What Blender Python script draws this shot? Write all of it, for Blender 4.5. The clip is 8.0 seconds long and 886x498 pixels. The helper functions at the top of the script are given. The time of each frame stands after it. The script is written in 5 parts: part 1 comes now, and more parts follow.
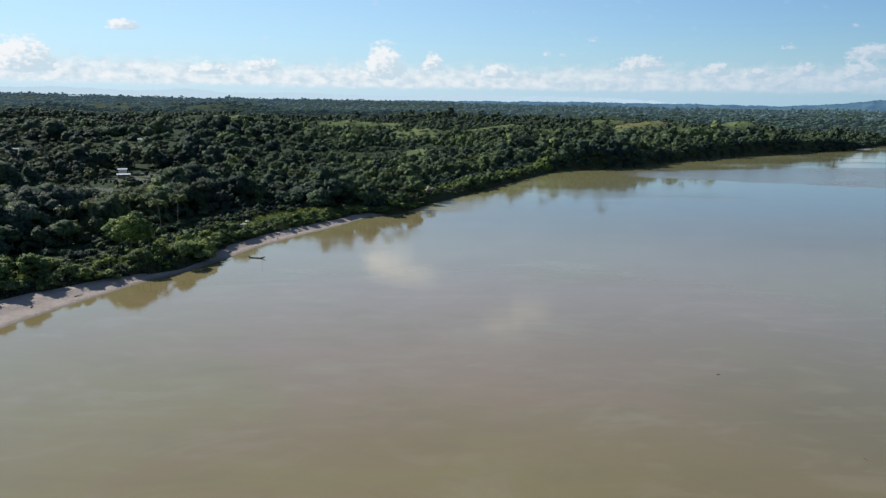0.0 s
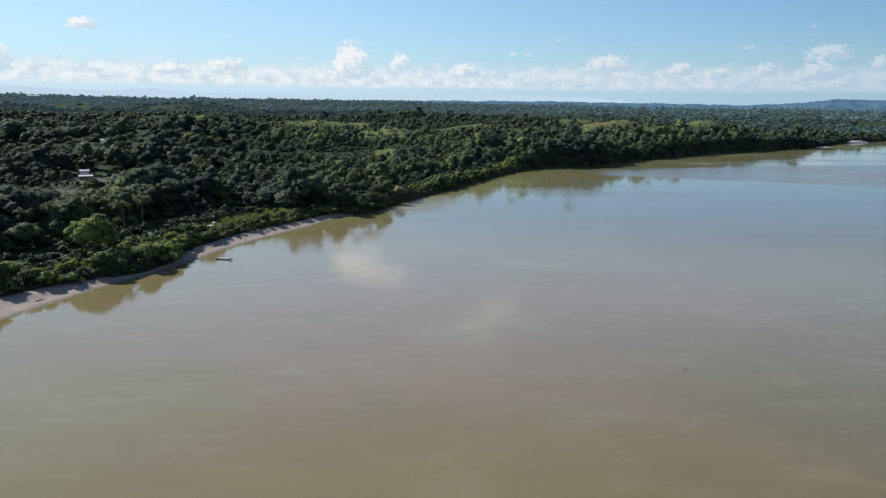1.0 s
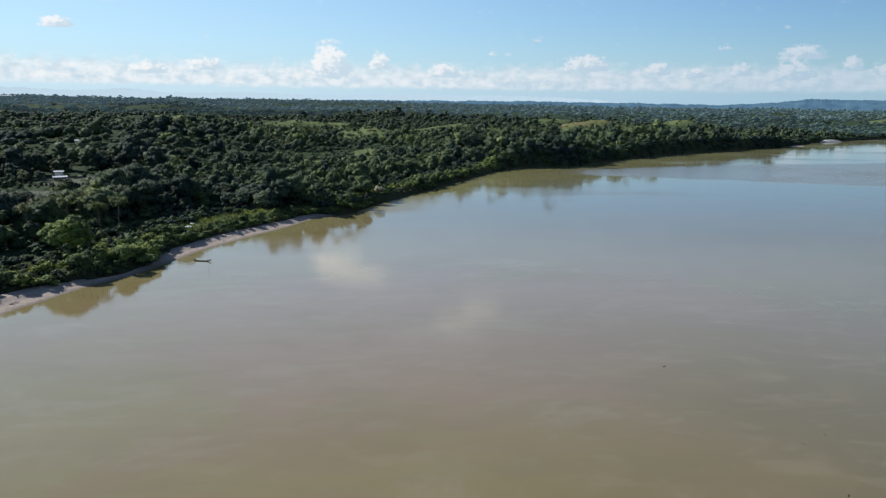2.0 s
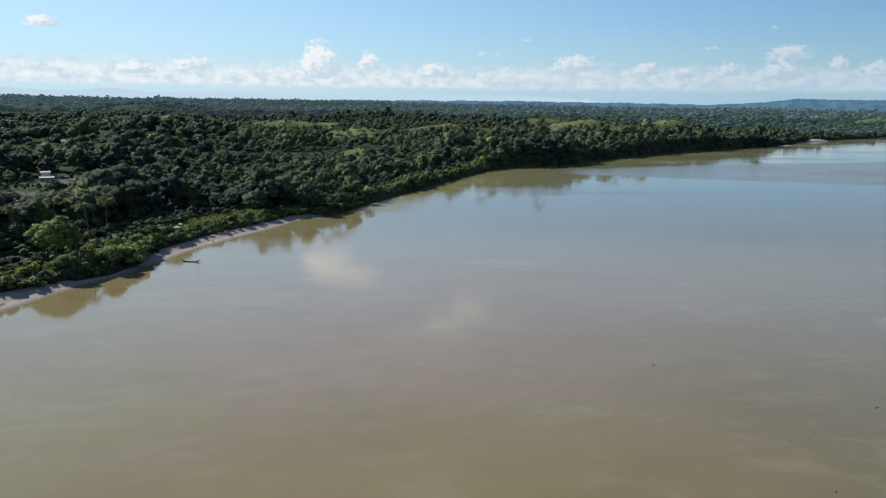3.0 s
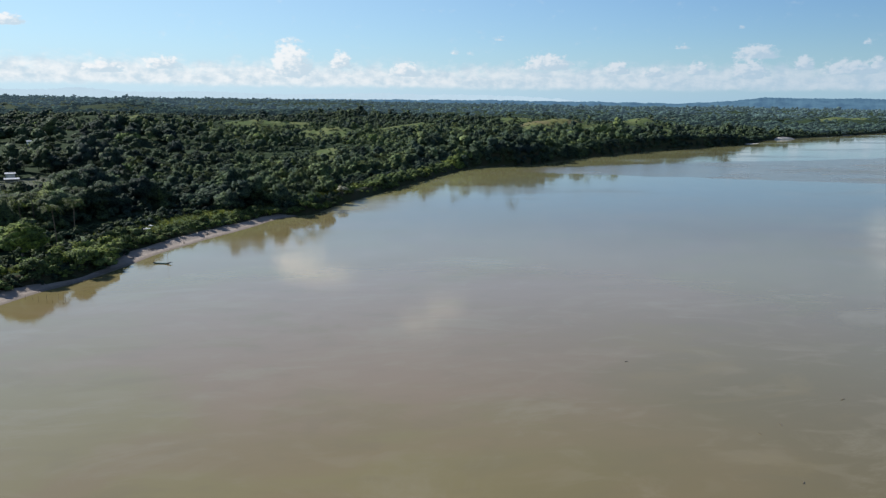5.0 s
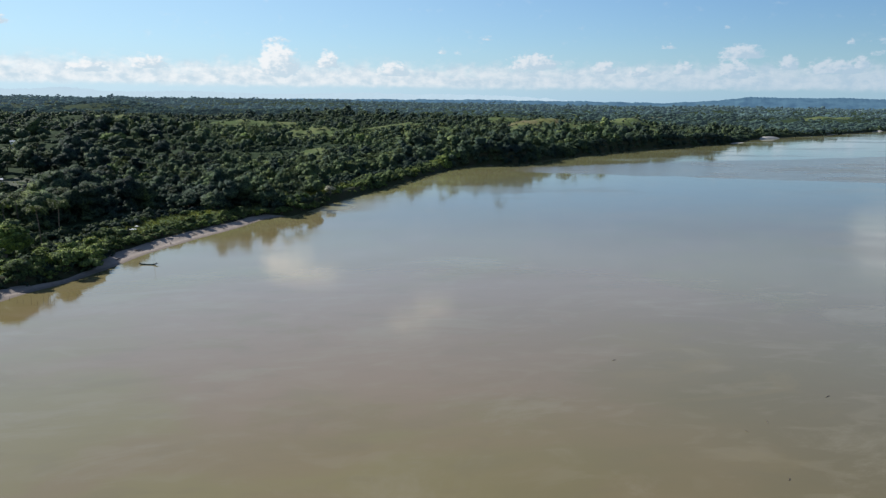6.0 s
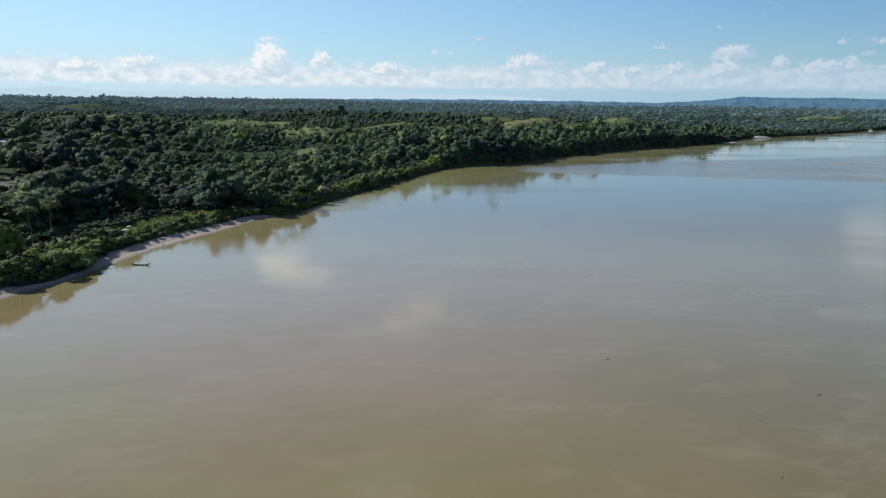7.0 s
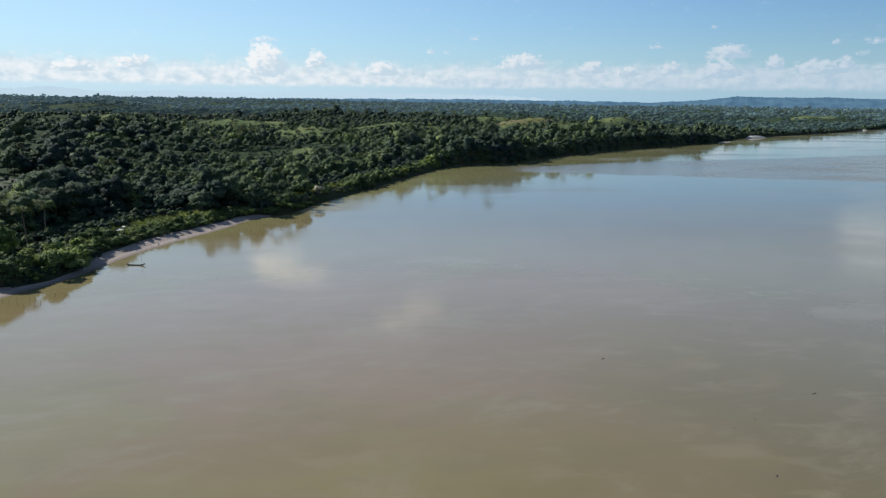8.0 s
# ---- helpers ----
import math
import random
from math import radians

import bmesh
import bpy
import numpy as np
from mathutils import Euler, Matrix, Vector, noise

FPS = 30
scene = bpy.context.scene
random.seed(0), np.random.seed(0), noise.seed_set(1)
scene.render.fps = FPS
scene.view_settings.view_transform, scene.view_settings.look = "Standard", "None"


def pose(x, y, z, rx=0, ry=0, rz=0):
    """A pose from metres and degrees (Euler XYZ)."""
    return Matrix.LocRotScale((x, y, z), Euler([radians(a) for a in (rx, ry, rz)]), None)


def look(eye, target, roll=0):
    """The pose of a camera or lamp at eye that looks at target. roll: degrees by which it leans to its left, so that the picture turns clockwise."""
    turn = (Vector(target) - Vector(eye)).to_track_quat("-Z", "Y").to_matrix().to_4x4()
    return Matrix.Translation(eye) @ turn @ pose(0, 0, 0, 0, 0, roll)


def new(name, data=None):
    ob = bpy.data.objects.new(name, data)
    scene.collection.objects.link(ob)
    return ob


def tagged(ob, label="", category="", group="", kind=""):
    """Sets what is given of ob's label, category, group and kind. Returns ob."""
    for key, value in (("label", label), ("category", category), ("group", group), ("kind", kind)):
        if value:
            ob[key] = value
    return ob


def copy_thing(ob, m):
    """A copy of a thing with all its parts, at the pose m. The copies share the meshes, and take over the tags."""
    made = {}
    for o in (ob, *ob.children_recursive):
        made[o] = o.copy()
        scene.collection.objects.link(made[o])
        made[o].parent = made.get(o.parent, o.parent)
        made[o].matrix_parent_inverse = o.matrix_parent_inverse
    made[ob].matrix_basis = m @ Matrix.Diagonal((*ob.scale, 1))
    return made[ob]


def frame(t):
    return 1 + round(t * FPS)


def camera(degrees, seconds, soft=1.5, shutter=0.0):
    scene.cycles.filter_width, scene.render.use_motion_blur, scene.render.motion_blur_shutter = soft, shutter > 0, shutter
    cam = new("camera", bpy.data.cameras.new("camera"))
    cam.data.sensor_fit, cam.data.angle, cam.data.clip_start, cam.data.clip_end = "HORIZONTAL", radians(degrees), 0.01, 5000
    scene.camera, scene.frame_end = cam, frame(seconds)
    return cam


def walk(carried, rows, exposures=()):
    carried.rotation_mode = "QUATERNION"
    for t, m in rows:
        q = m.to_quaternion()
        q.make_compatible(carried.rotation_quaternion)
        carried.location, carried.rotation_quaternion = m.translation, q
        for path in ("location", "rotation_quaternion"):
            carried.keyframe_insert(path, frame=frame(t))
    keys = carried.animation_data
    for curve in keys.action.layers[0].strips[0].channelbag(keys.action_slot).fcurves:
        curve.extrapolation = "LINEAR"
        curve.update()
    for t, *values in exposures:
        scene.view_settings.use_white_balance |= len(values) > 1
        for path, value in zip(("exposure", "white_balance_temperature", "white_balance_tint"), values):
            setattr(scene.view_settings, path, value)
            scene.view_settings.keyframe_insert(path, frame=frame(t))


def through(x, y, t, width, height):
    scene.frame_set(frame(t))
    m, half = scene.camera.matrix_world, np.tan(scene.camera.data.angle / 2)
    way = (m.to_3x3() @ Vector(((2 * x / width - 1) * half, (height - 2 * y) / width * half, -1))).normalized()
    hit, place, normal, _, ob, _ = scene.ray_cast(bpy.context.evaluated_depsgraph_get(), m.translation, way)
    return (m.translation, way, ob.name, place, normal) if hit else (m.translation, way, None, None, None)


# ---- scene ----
cam = camera(64.2, 8.0, soft=1.3)
EYE = 60.0
# seconds, drift x, y, z, yaw, pitch, roll
ROWS = [
    (0.0, 0.00, 0.00, 0.00, 0.00, -11.85, 0.80),
    (0.5, 0.00, -0.02, 0.00, -1.24, -11.85, 0.76),
    (1.0, -0.02, -0.04, -0.02, -2.51, -11.85, 0.73),
    (1.5, -0.04, -0.06, -0.04, -3.64, -11.84, 0.72),
    (1.7, -0.05, -0.08, -0.04, -3.88, -11.84, 0.72),
    (2.8, -0.08, -0.14, -0.04, -4.80, -11.84, 0.70),
    (3.0, -0.08, -0.16, -0.04, -4.99, -11.84, 0.70),
    (3.5, -0.08, -0.20, -0.02, -5.52, -11.85, 0.65),
    (4.0, -0.07, -0.26, 0.00, -6.05, -11.87, 0.63),
    (4.5, -0.06, -0.32, 0.04, -6.59, -11.87, 0.62),
    (4.7, -0.06, -0.34, 0.06, -6.80, -11.88, 0.62),
    (5.8, -0.06, -0.44, 0.14, -7.92, -11.90, 0.61),
    (6.0, -0.07, -0.45, 0.15, -8.10, -11.91, 0.61),
    (6.5, -0.09, -0.48, 0.17, -8.52, -11.92, 0.61),
    (7.0, -0.10, -0.50, 0.17, -8.64, -11.92, 0.60),
    (7.5, -0.12, -0.50, 0.17, -8.82, -11.93, 0.60),
    (8.0, -0.14, -0.52, 0.18, -9.00, -11.94, 0.60),
]
# a lean to the left turns the horizon down at the right
walk(cam, [(t, pose(x, y, EYE + z, 0, 0, yaw) @ pose(0, 0, 0, 90 + pitch) @ pose(0, 0, 0, 0, 0, roll)) for t, x, y, z, yaw, pitch, roll in ROWS],
     exposures=[(0.0, 0.59), (8.0, 0.59)])

# ---- sun and sky ----
SUN_AZ, SUN_EL = -55.0, 34.0
sun_data = bpy.data.lights.new("sun", "SUN")
sun_data.energy, sun_data.angle, sun_data.color = 4.8, radians(0.53), (1.0, 0.96, 0.89)
sun = new("sun", sun_data)
saz, sel = radians(SUN_AZ), radians(SUN_EL)
sun_dir = Vector((math.sin(saz) * math.cos(sel), math.cos(saz) * math.cos(sel), math.sin(sel)))
sun.matrix_world = look(sun_dir * 500, (0, 0, 0))


class Nodes:
    """Short calls for building a node tree."""

    def __init__(self, tree):
        self.tree = tree
        tree.nodes.clear()

    def add(self, kind, **props):
        n = self.tree.nodes.new(kind)
        for k, v in props.items():
            if k == "operation":
                n.operation = v
            elif k == "data_type":
                n.data_type = v
            elif k == "blend_type":
                n.blend_type = v
        return n

    def put(self, value, socket):
        if isinstance(value, (int, float, tuple, list)):
            socket.default_value = value
        elif value is not None:
            self.tree.links.new(value, socket)

    def math(self, op, a, b=None, c=None, clamp=False):
        n = self.add("ShaderNodeMath", operation=op)
        n.use_clamp = clamp
        for i, v in enumerate((a, b, c)):
            if v is not None:
                self.put(v, n.inputs[i])
        return n.outputs[0]

    def ramp(self, v, lo, hi, a=0.0, b=1.0, smooth=True):
        n = self.add("ShaderNodeMapRange")
        n.interpolation_type = "SMOOTHSTEP" if smooth else "LINEAR"
        for i, x in enumerate((v, lo, hi, a, b)):
            self.put(x, n.inputs[i])
        return n.outputs[0]

    def mix(self, f, a, b, blend="MIX"):
        n = self.add("ShaderNodeMix", data_type="RGBA", blend_type=blend)
        self.put(f, n.inputs[0])
        for v, s in ((a, n.inputs[6]), (b, n.inputs[7])):
            if isinstance(v, (tuple, list)) and len(v) == 3:
                v = (*v, 1.0)
            self.put(v, s)
        return n.outputs[2]

    def noise(self, vec, scale, detail=4.0, rough=0.55, lac=2.0, dims="3D"):
        n = self.add("ShaderNodeTexNoise")
        n.noise_dimensions = dims
        self.put(vec, n.inputs["Vector"])
        n.inputs["Scale"].default_value = scale
        n.inputs["Detail"].default_value = detail
        n.inputs["Roughness"].default_value = rough
        n.inputs["Lacunarity"].default_value = lac
        return n.outputs[0]

    def vec(self, x, y, z=0.0):
        n = self.add("ShaderNodeCombineXYZ")
        for i, v in enumerate((x, y, z)):
            self.put(v, n.inputs[i])
        return n.outputs[0]

    def scaled(self, v, s):
        n = self.add("ShaderNodeVectorMath", operation="MULTIPLY")
        self.put(v, n.inputs[0])
        n.inputs[1].default_value = s
        return n.outputs[0]


# cumulus: azimuth, elevation of the flat base, half width, height (degrees)
CLOUDS = [
    (-23.8, 4.75, 1.11, 0.73), (-30.2, 1.9, 1.9, 1.9), (-14.2, 2.2, 1.4, 0.87), (-18.1, 1.86, 1.35, 0.82), (-4.8, 2.01, 1.46, 2.05),
    (-4.8, 4.2, 1.5, 0.6), (-1.0, 2.5, 0.9, 1.15), (7.9, 3.57, 0.63, 0.59), (9.1, 3.49, 0.5, 0.38), (11.3, 4.62, 0.76, 0.45),
    (15.0, 2.54, 2.01, 1.08), (20.4, 2.2, 0.96, 0.87), (23.0, 1.98, 0.98, 0.64), (25.1, 3.96, 0.81, 0.5), (26.2, 2.21, 0.8, 0.85),
    (30.2, 3.31, 1.54, 0.87), (29.8, 2.0, 1.5, 1.25), (29.0, 5.3, 0.33, 0.39), (33.3, 2.5, 0.7, 0.84), (36.2, 2.19, 1.93, 0.88),
    (37.8, 2.5, 0.55, 0.75), (39.7, 2.27, 0.85, 0.52), (37.0, 4.07, 0.4, 0.45), (39.2, 4.04, 1.35, 0.58), (38.7, 3.25, 0.65, 0.48), (4.0, 1.96, 1.3, 1.0),
    (-4.6, 12.0, 1.9, 2.0), (-2.6, 13.4, 2.6, 1.2), (7.4, 16.2, 1.8, 1.2), (5.4, 17.6, 2.0, 0.8), (40.8, 8.2, 2.2, 2.6), (-52.0, 14.0, 5.0, 3.5), (60.0, 12.0, 6.0, 3.5),
]
world = bpy.data.worlds.new("sky")
scene.world = world
world.use_nodes = True
N = Nodes(world.node_tree)
sky = N.add("ShaderNodeTexSky")
sky.sky_type = "NISHITA"
sky.sun_disc = False
sky.sun_elevation, sky.sun_rotation = sel, saz
sky.air_density, sky.dust_density, sky.ozone_density, sky.altitude = 1.0, 0.4, 2.0, 60.0
way = N.add("ShaderNodeTexCoord").outputs["Generated"]
sep = N.add("ShaderNodeSeparateXYZ")
N.put(way, sep.inputs[0])
az = N.math("MULTIPLY", N.math("ARCTAN2", sep.outputs[0], sep.outputs[1]), 57.2958)
el = N.math("MULTIPLY", N.math("ARCSINE", sep.outputs[2]), 57.2958)
dome = N.vec(az, N.math("MULTIPLY", el, 1.5))
billow = N.noise(dome, 0.95, 7.0, 0.58)
coarse = N.noise(dome, 0.22, 3.0, 0.5)
body, rise = None, None
for a, e, w, h in CLOUDS:
    dx = N.math("MULTIPLY", N.math("SUBTRACT", az, a), 0.93 / w)
    up = N.math("MULTIPLY", N.math("SUBTRACT", el, e), 1.0 / h)
    dz = N.math("MAXIMUM", N.math("MULTIPLY", up, 0.95), N.math("MULTIPLY", up, -5.0))
    v = N.math("SUBTRACT", 0.45 if h < 0.62 else (1.3 if h > 1.6 else 1.05), N.math("ADD", N.math("MULTIPLY", dx, dx), N.math("MULTIPLY", dz, dz)))
    # height within the cloud, more on the side that the sun strikes
    t = N.math("SUBTRACT", up, N.math("MULTIPLY", dx, 0.55))
    if body is None:
        body, rise = v, t
    else:
        own = N.math("GREATER_THAN", v, body)
        rise = N.math("ADD", rise, N.math("MULTIPLY", own, N.math("SUBTRACT", t, rise)))
        body = N.math("MAXIMUM", body, v)
# a bank of low far clouds over the horizon
bank = N.math("MULTIPLY", N.ramp(el, 0.55, 1.3), N.ramp(el, 3.6, 1.4))
bank = N.math("ADD", N.math("MULTIPLY", bank, 1.9), -0.74)
bank = N.math("ADD", bank, N.math("MULTIPLY", N.math("SUBTRACT", coarse, 0.5), 1.2))
puff = N.noise(dome, 2.0, 5.0, 0.55)
edge = N.math("ADD", N.math("MAXIMUM", body, -1.0), N.math("MULTIPLY", N.math("SUBTRACT", puff, 0.5), 2.3))
edge = N.math("ADD", edge, N.math("MULTIPLY", N.math("SUBTRACT", billow, 0.5), 1.2))
soft = N.math("ADD", bank, N.math("MULTIPLY", N.math("SUBTRACT", billow, 0.52), 2.6))
cover = N.math("MAXIMUM", N.math("MULTIPLY", N.ramp(edge, -0.1, 0.75), 0.95), N.math("MULTIPLY", N.ramp(soft, -0.6, 0.9), 0.85))
cover = N.math("MULTIPLY", cover, N.ramp(el, 0.2, 1.4))
cover = N.math("MULTIPLY", cover, N.ramp(el, 6.0, 11.0, 1.0, 0.85))
lit = N.ramp(N.math("ADD", rise, N.math("MULTIPLY", N.math("SUBTRACT", puff, 0.5), 2.4)), -0.15, 0.75)
far_lit = N.ramp(N.noise(N.vec(N.math("ADD", az, 0.25), N.math("SUBTRACT", N.math("MULTIPLY", el, 1.5), 0.4)), 0.95, 7.0, 0.58), 0.70, 0.32)
lit = N.math("ADD", far_lit, N.math("MULTIPLY", N.ramp(edge, 0.0, 0.5), N.math("SUBTRACT", lit, far_lit)))
high = N.ramp(el, 7.0, 11.0, 1.0, 1.65)
toward = N.ramp(az, 40.0, -10.0, 0.0, 1.0)
white = N.mix(lit, N.mix(toward, (0.45, 0.59, 0.73), (0.60, 0.72, 0.82)), N.mix(toward, (0.61, 0.70, 0.80), (0.96, 0.96, 0.97)))
haze = N.ramp(el, 5.0, -0.5, 0.0, 1.0)
SKY = 0.103
dim = N.mix(1.0, sky.outputs[0], (SKY * 0.75, SKY * 1.0, SKY * 1.28), "MULTIPLY")
# the sky is darkened overhead and away from the sun, to weaken fill light
dimmed = N.add("ShaderNodeVectorMath", operation="SCALE")
N.put(dim, dimmed.inputs[0])
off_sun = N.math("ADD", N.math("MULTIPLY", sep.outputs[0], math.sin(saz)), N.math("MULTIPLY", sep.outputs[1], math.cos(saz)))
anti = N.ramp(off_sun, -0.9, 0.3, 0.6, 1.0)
N.put(N.math("MULTIPLY", anti, N.ramp(el, 26.0, 70.0, 1.0, 0.75)), dimmed.inputs[3])
dim = dimmed.outputs[0]
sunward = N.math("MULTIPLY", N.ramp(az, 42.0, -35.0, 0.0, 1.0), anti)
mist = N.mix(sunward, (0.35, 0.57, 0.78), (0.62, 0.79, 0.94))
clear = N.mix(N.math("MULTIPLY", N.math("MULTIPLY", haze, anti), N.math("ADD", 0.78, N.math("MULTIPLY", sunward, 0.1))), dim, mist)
clear = N.mix(N.math("MULTIPLY", sunward, N.ramp(el, 14.0, 8.0, 0.0, 0.6)), clear, (0.54, 0.77, 0.92))
veil = N.ramp(N.noise(N.vec(N.math("MULTIPLY", az, 0.35), el), 0.16, 5.0, 0.6), 0.42, 0.72)
veil = N.math("MULTIPLY", veil, N.ramp(el, 8.5, 14.0, 0.0, 0.16))
clear = N.mix(veil, clear, (0.86, 0.87, 0.88))
# thin bright haze added above the view, strongest sunward, to brighten the river's reflection
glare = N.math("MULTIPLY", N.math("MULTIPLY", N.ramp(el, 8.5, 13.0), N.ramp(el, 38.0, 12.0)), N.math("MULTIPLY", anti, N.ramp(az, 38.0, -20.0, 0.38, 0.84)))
clear = N.mix(glare, clear, (0.64, 0.93, 1.28))
bright = N.add("ShaderNodeVectorMath", operation="SCALE")
N.put(white, bright.inputs[0])
N.put(high, bright.inputs[3])
whole = N.mix(N.math("MULTIPLY", cover, 0.92), clear, bright.outputs[0])
bg = N.add("ShaderNodeBackground")
N.put(whole, bg.inputs[0])
bg.inputs[1].default_value = 0.65
out = N.add("ShaderNodeOutputWorld")
N.put(bg.outputs[0], out.inputs[0])


# ---- materials ----
def material(name):
    m = bpy.data.materials.new(name)
    m.use_nodes = True
    n = Nodes(m.node_tree)
    o = n.add("ShaderNodeOutputMaterial")
    return m, n, o


def principled(n, o, color, rough=0.8, bump=None, strength=0.3, distance=0.1, metal=0.0, ior=None, spec=0.4):
    b = n.add("ShaderNodeBsdfPrincipled")
    n.put((*color, 1.0) if isinstance(color, tuple) and len(color) == 3 else color, b.inputs["Base Color"])
    n.put(rough, b.inputs["Roughness"])
    b.inputs["Metallic"].default_value = metal
    b.inputs["Specular IOR Level"].default_value = spec
    if ior:
        b.inputs["IOR"].default_value = ior
    if bump is not None:
        k = n.add("ShaderNodeBump")
        k.inputs["Strength"].default_value = strength
        k.inputs["Distance"].default_value = distance
        n.put(bump, k.inputs["Height"])
        n.put(k.outputs[0], b.inputs["Normal"])
    n.put(b.outputs[0], o.inputs[0])
    return b


def plain(name, color, rough=0.8, spread=0.25, scale=1.5, metal=0.0, bump=0.2):
    """A surface with stains and grain at two scales."""
    m, n, o = material(name)
    p = n.add("ShaderNodeTexCoord").outputs["Object"]
    big, small = n.noise(p, scale, 3), n.noise(p, scale * 9, 4, 0.65)
    f = n.math("ADD", n.math("MULTIPLY", big, 0.6), n.math("MULTIPLY", small, 0.4))
    lo, hi = tuple(c * (1 - spread) for c in color), tuple(min(1, c * (1 + spread)) for c in color)
    principled(n, o, n.mix(n.ramp(f, 0.3, 0.7), lo, hi), rough, small, bump, 0.05, metal, spec=0.2)
    return m


def foliage(name, dark, light, through=0.08, rough=0.7, kin=1.0):
    """Leaves: tints that differ from leaf clump to leaf clump and from plant to plant, and let some light through."""
    m, n, o = material(name)
    g = n.add("ShaderNodeNewGeometry")
    info = n.add("ShaderNodeObjectInfo")
    stand = n.noise(g.outputs["Position"], 0.045, 2.0)
    wide = n.noise(g.outputs["Position"], 0.011, 3.0)
    each = n.noise(g.outputs["Position"], 0.13, 1.0)
    f = n.math("ADD", n.math("MULTIPLY", g.outputs["Random Per Island"], 0.35), n.math("MULTIPLY", info.outputs["Random"], 0.25))
    f = n.math("ADD", f, n.math("MULTIPLY", n.ramp(stand, 0.40, 0.62), 0.25))
    f = n.math("ADD", f, n.math("MULTIPLY", n.ramp(wide, 0.44, 0.60), 0.42))
    f = n.math("ADD", f, n.math("MULTIPLY", n.ramp(each, 0.38, 0.66), 0.45))
    f = n.math("SUBTRACT", f, 0.36, clamp=True)
    col = n.mix(f, dark, light)
    kinds = n.noise(n.scaled(g.outputs["Position"], (1.0, 1.0, 0.4)), 0.075, 2.0)
    col = n.mix(n.math("MULTIPLY", n.ramp(kinds, 0.54, 0.64), 0.8 * kin), col, tuple(0.5 * (a + b) * k for a, b, k in zip(dark, light, (1.45, 1.28, 0.9))))
    col = n.mix(n.math("MULTIPLY", n.ramp(kinds, 0.45, 0.37), 0.75 * kin), col, tuple(0.5 * (a + b) * k for a, b, k in zip(dark, light, (0.85, 0.88, 1.12))))
    # species that grow together, dark or pale
    groups = n.noise(g.outputs["Position"], 0.024, 3.0, 0.6)
    col = n.mix(n.ramp(groups, 0.38, 0.62), n.mix(1.0, col, (0.66, 0.68, 0.80), "MULTIPLY"), n.mix(1.0, col, (1.28, 1.22, 1.0), "MULTIPLY"))
    # brighter leaf sprays; shade of the gaps between them painted into the colour
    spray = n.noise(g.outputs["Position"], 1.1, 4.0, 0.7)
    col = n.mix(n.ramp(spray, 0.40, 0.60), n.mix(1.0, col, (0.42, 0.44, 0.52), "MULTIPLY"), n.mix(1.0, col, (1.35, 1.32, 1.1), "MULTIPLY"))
    d = n.add("ShaderNodeBsdfPrincipled")
    n.put(col, d.inputs["Base Color"])
    d.inputs["Roughness"].default_value = rough
    d.inputs["Specular IOR Level"].default_value = 0.06
    tufts = n.math("ADD", n.noise(g.outputs["Position"], 1.1, 3.0, 0.6), n.math("MULTIPLY", n.noise(g.outputs["Position"], 2.6, 2.0, 0.6), 0.4))
    relief = n.add("ShaderNodeBump")
    relief.inputs["Strength"].default_value, relief.inputs["Distance"].default_value = 1.0, 1.8
    n.put(tufts, relief.inputs["Height"])
    n.put(relief.outputs[0], d.inputs["Normal"])
    t = n.add("ShaderNodeBsdfTranslucent")
    n.put(n.mix(1.0, col, (1.2, 1.3, 0.7), "MULTIPLY"), t.inputs[0])
    x = n.add("ShaderNodeMixShader")
    x.inputs[0].default_value = through
    n.put(d.outputs[0], x.inputs[1])
    n.put(t.outputs[0], x.inputs[2])
    n.put(x.outputs[0], o.inputs[0])
    return m


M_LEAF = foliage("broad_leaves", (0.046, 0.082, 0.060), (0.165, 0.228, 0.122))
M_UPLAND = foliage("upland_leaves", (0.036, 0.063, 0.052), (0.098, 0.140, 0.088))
# dark leaves with shade put into the colour, a dimmer copy of broad leaves
M_SHADED_LEAF = foliage("old_tree_leaves", (0.030, 0.056, 0.050), (0.094, 0.138, 0.088))
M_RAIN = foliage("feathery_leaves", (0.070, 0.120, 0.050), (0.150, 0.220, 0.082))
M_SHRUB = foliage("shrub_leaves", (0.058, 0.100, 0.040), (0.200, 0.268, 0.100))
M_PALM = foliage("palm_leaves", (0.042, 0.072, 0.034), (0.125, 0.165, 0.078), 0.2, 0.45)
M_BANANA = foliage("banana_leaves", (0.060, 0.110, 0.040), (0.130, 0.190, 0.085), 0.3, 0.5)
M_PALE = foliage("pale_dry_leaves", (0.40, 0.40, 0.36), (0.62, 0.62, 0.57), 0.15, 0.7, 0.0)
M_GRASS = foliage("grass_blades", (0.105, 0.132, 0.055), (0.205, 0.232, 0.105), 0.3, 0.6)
M_BARK = plain("bark", (0.13, 0.105, 0.08), 0.9, 0.35, 2.0)
M_WOOD = plain("weathered_bamboo", (0.20, 0.15, 0.09), 0.8, 0.3, 3.0)
M_WALL = plain("plastered_wall", (0.62, 0.60, 0.55), 0.85, 0.12, 0.6)
M_ROOF = plain("pale_sheet_roof", (0.50, 0.52, 0.55), 0.6, 0.2, 0.8, 0.0)
M_DARK = plain("dark_opening", (0.03, 0.03, 0.03), 0.6, 0.2)
M_HULL = plain("dark_painted_hull", (0.030, 0.045, 0.045), 0.5, 0.3, 2.0)
M_TEAL = plain("teal_painted_planks", (0.07, 0.22, 0.20), 0.55, 0.25, 2.0)


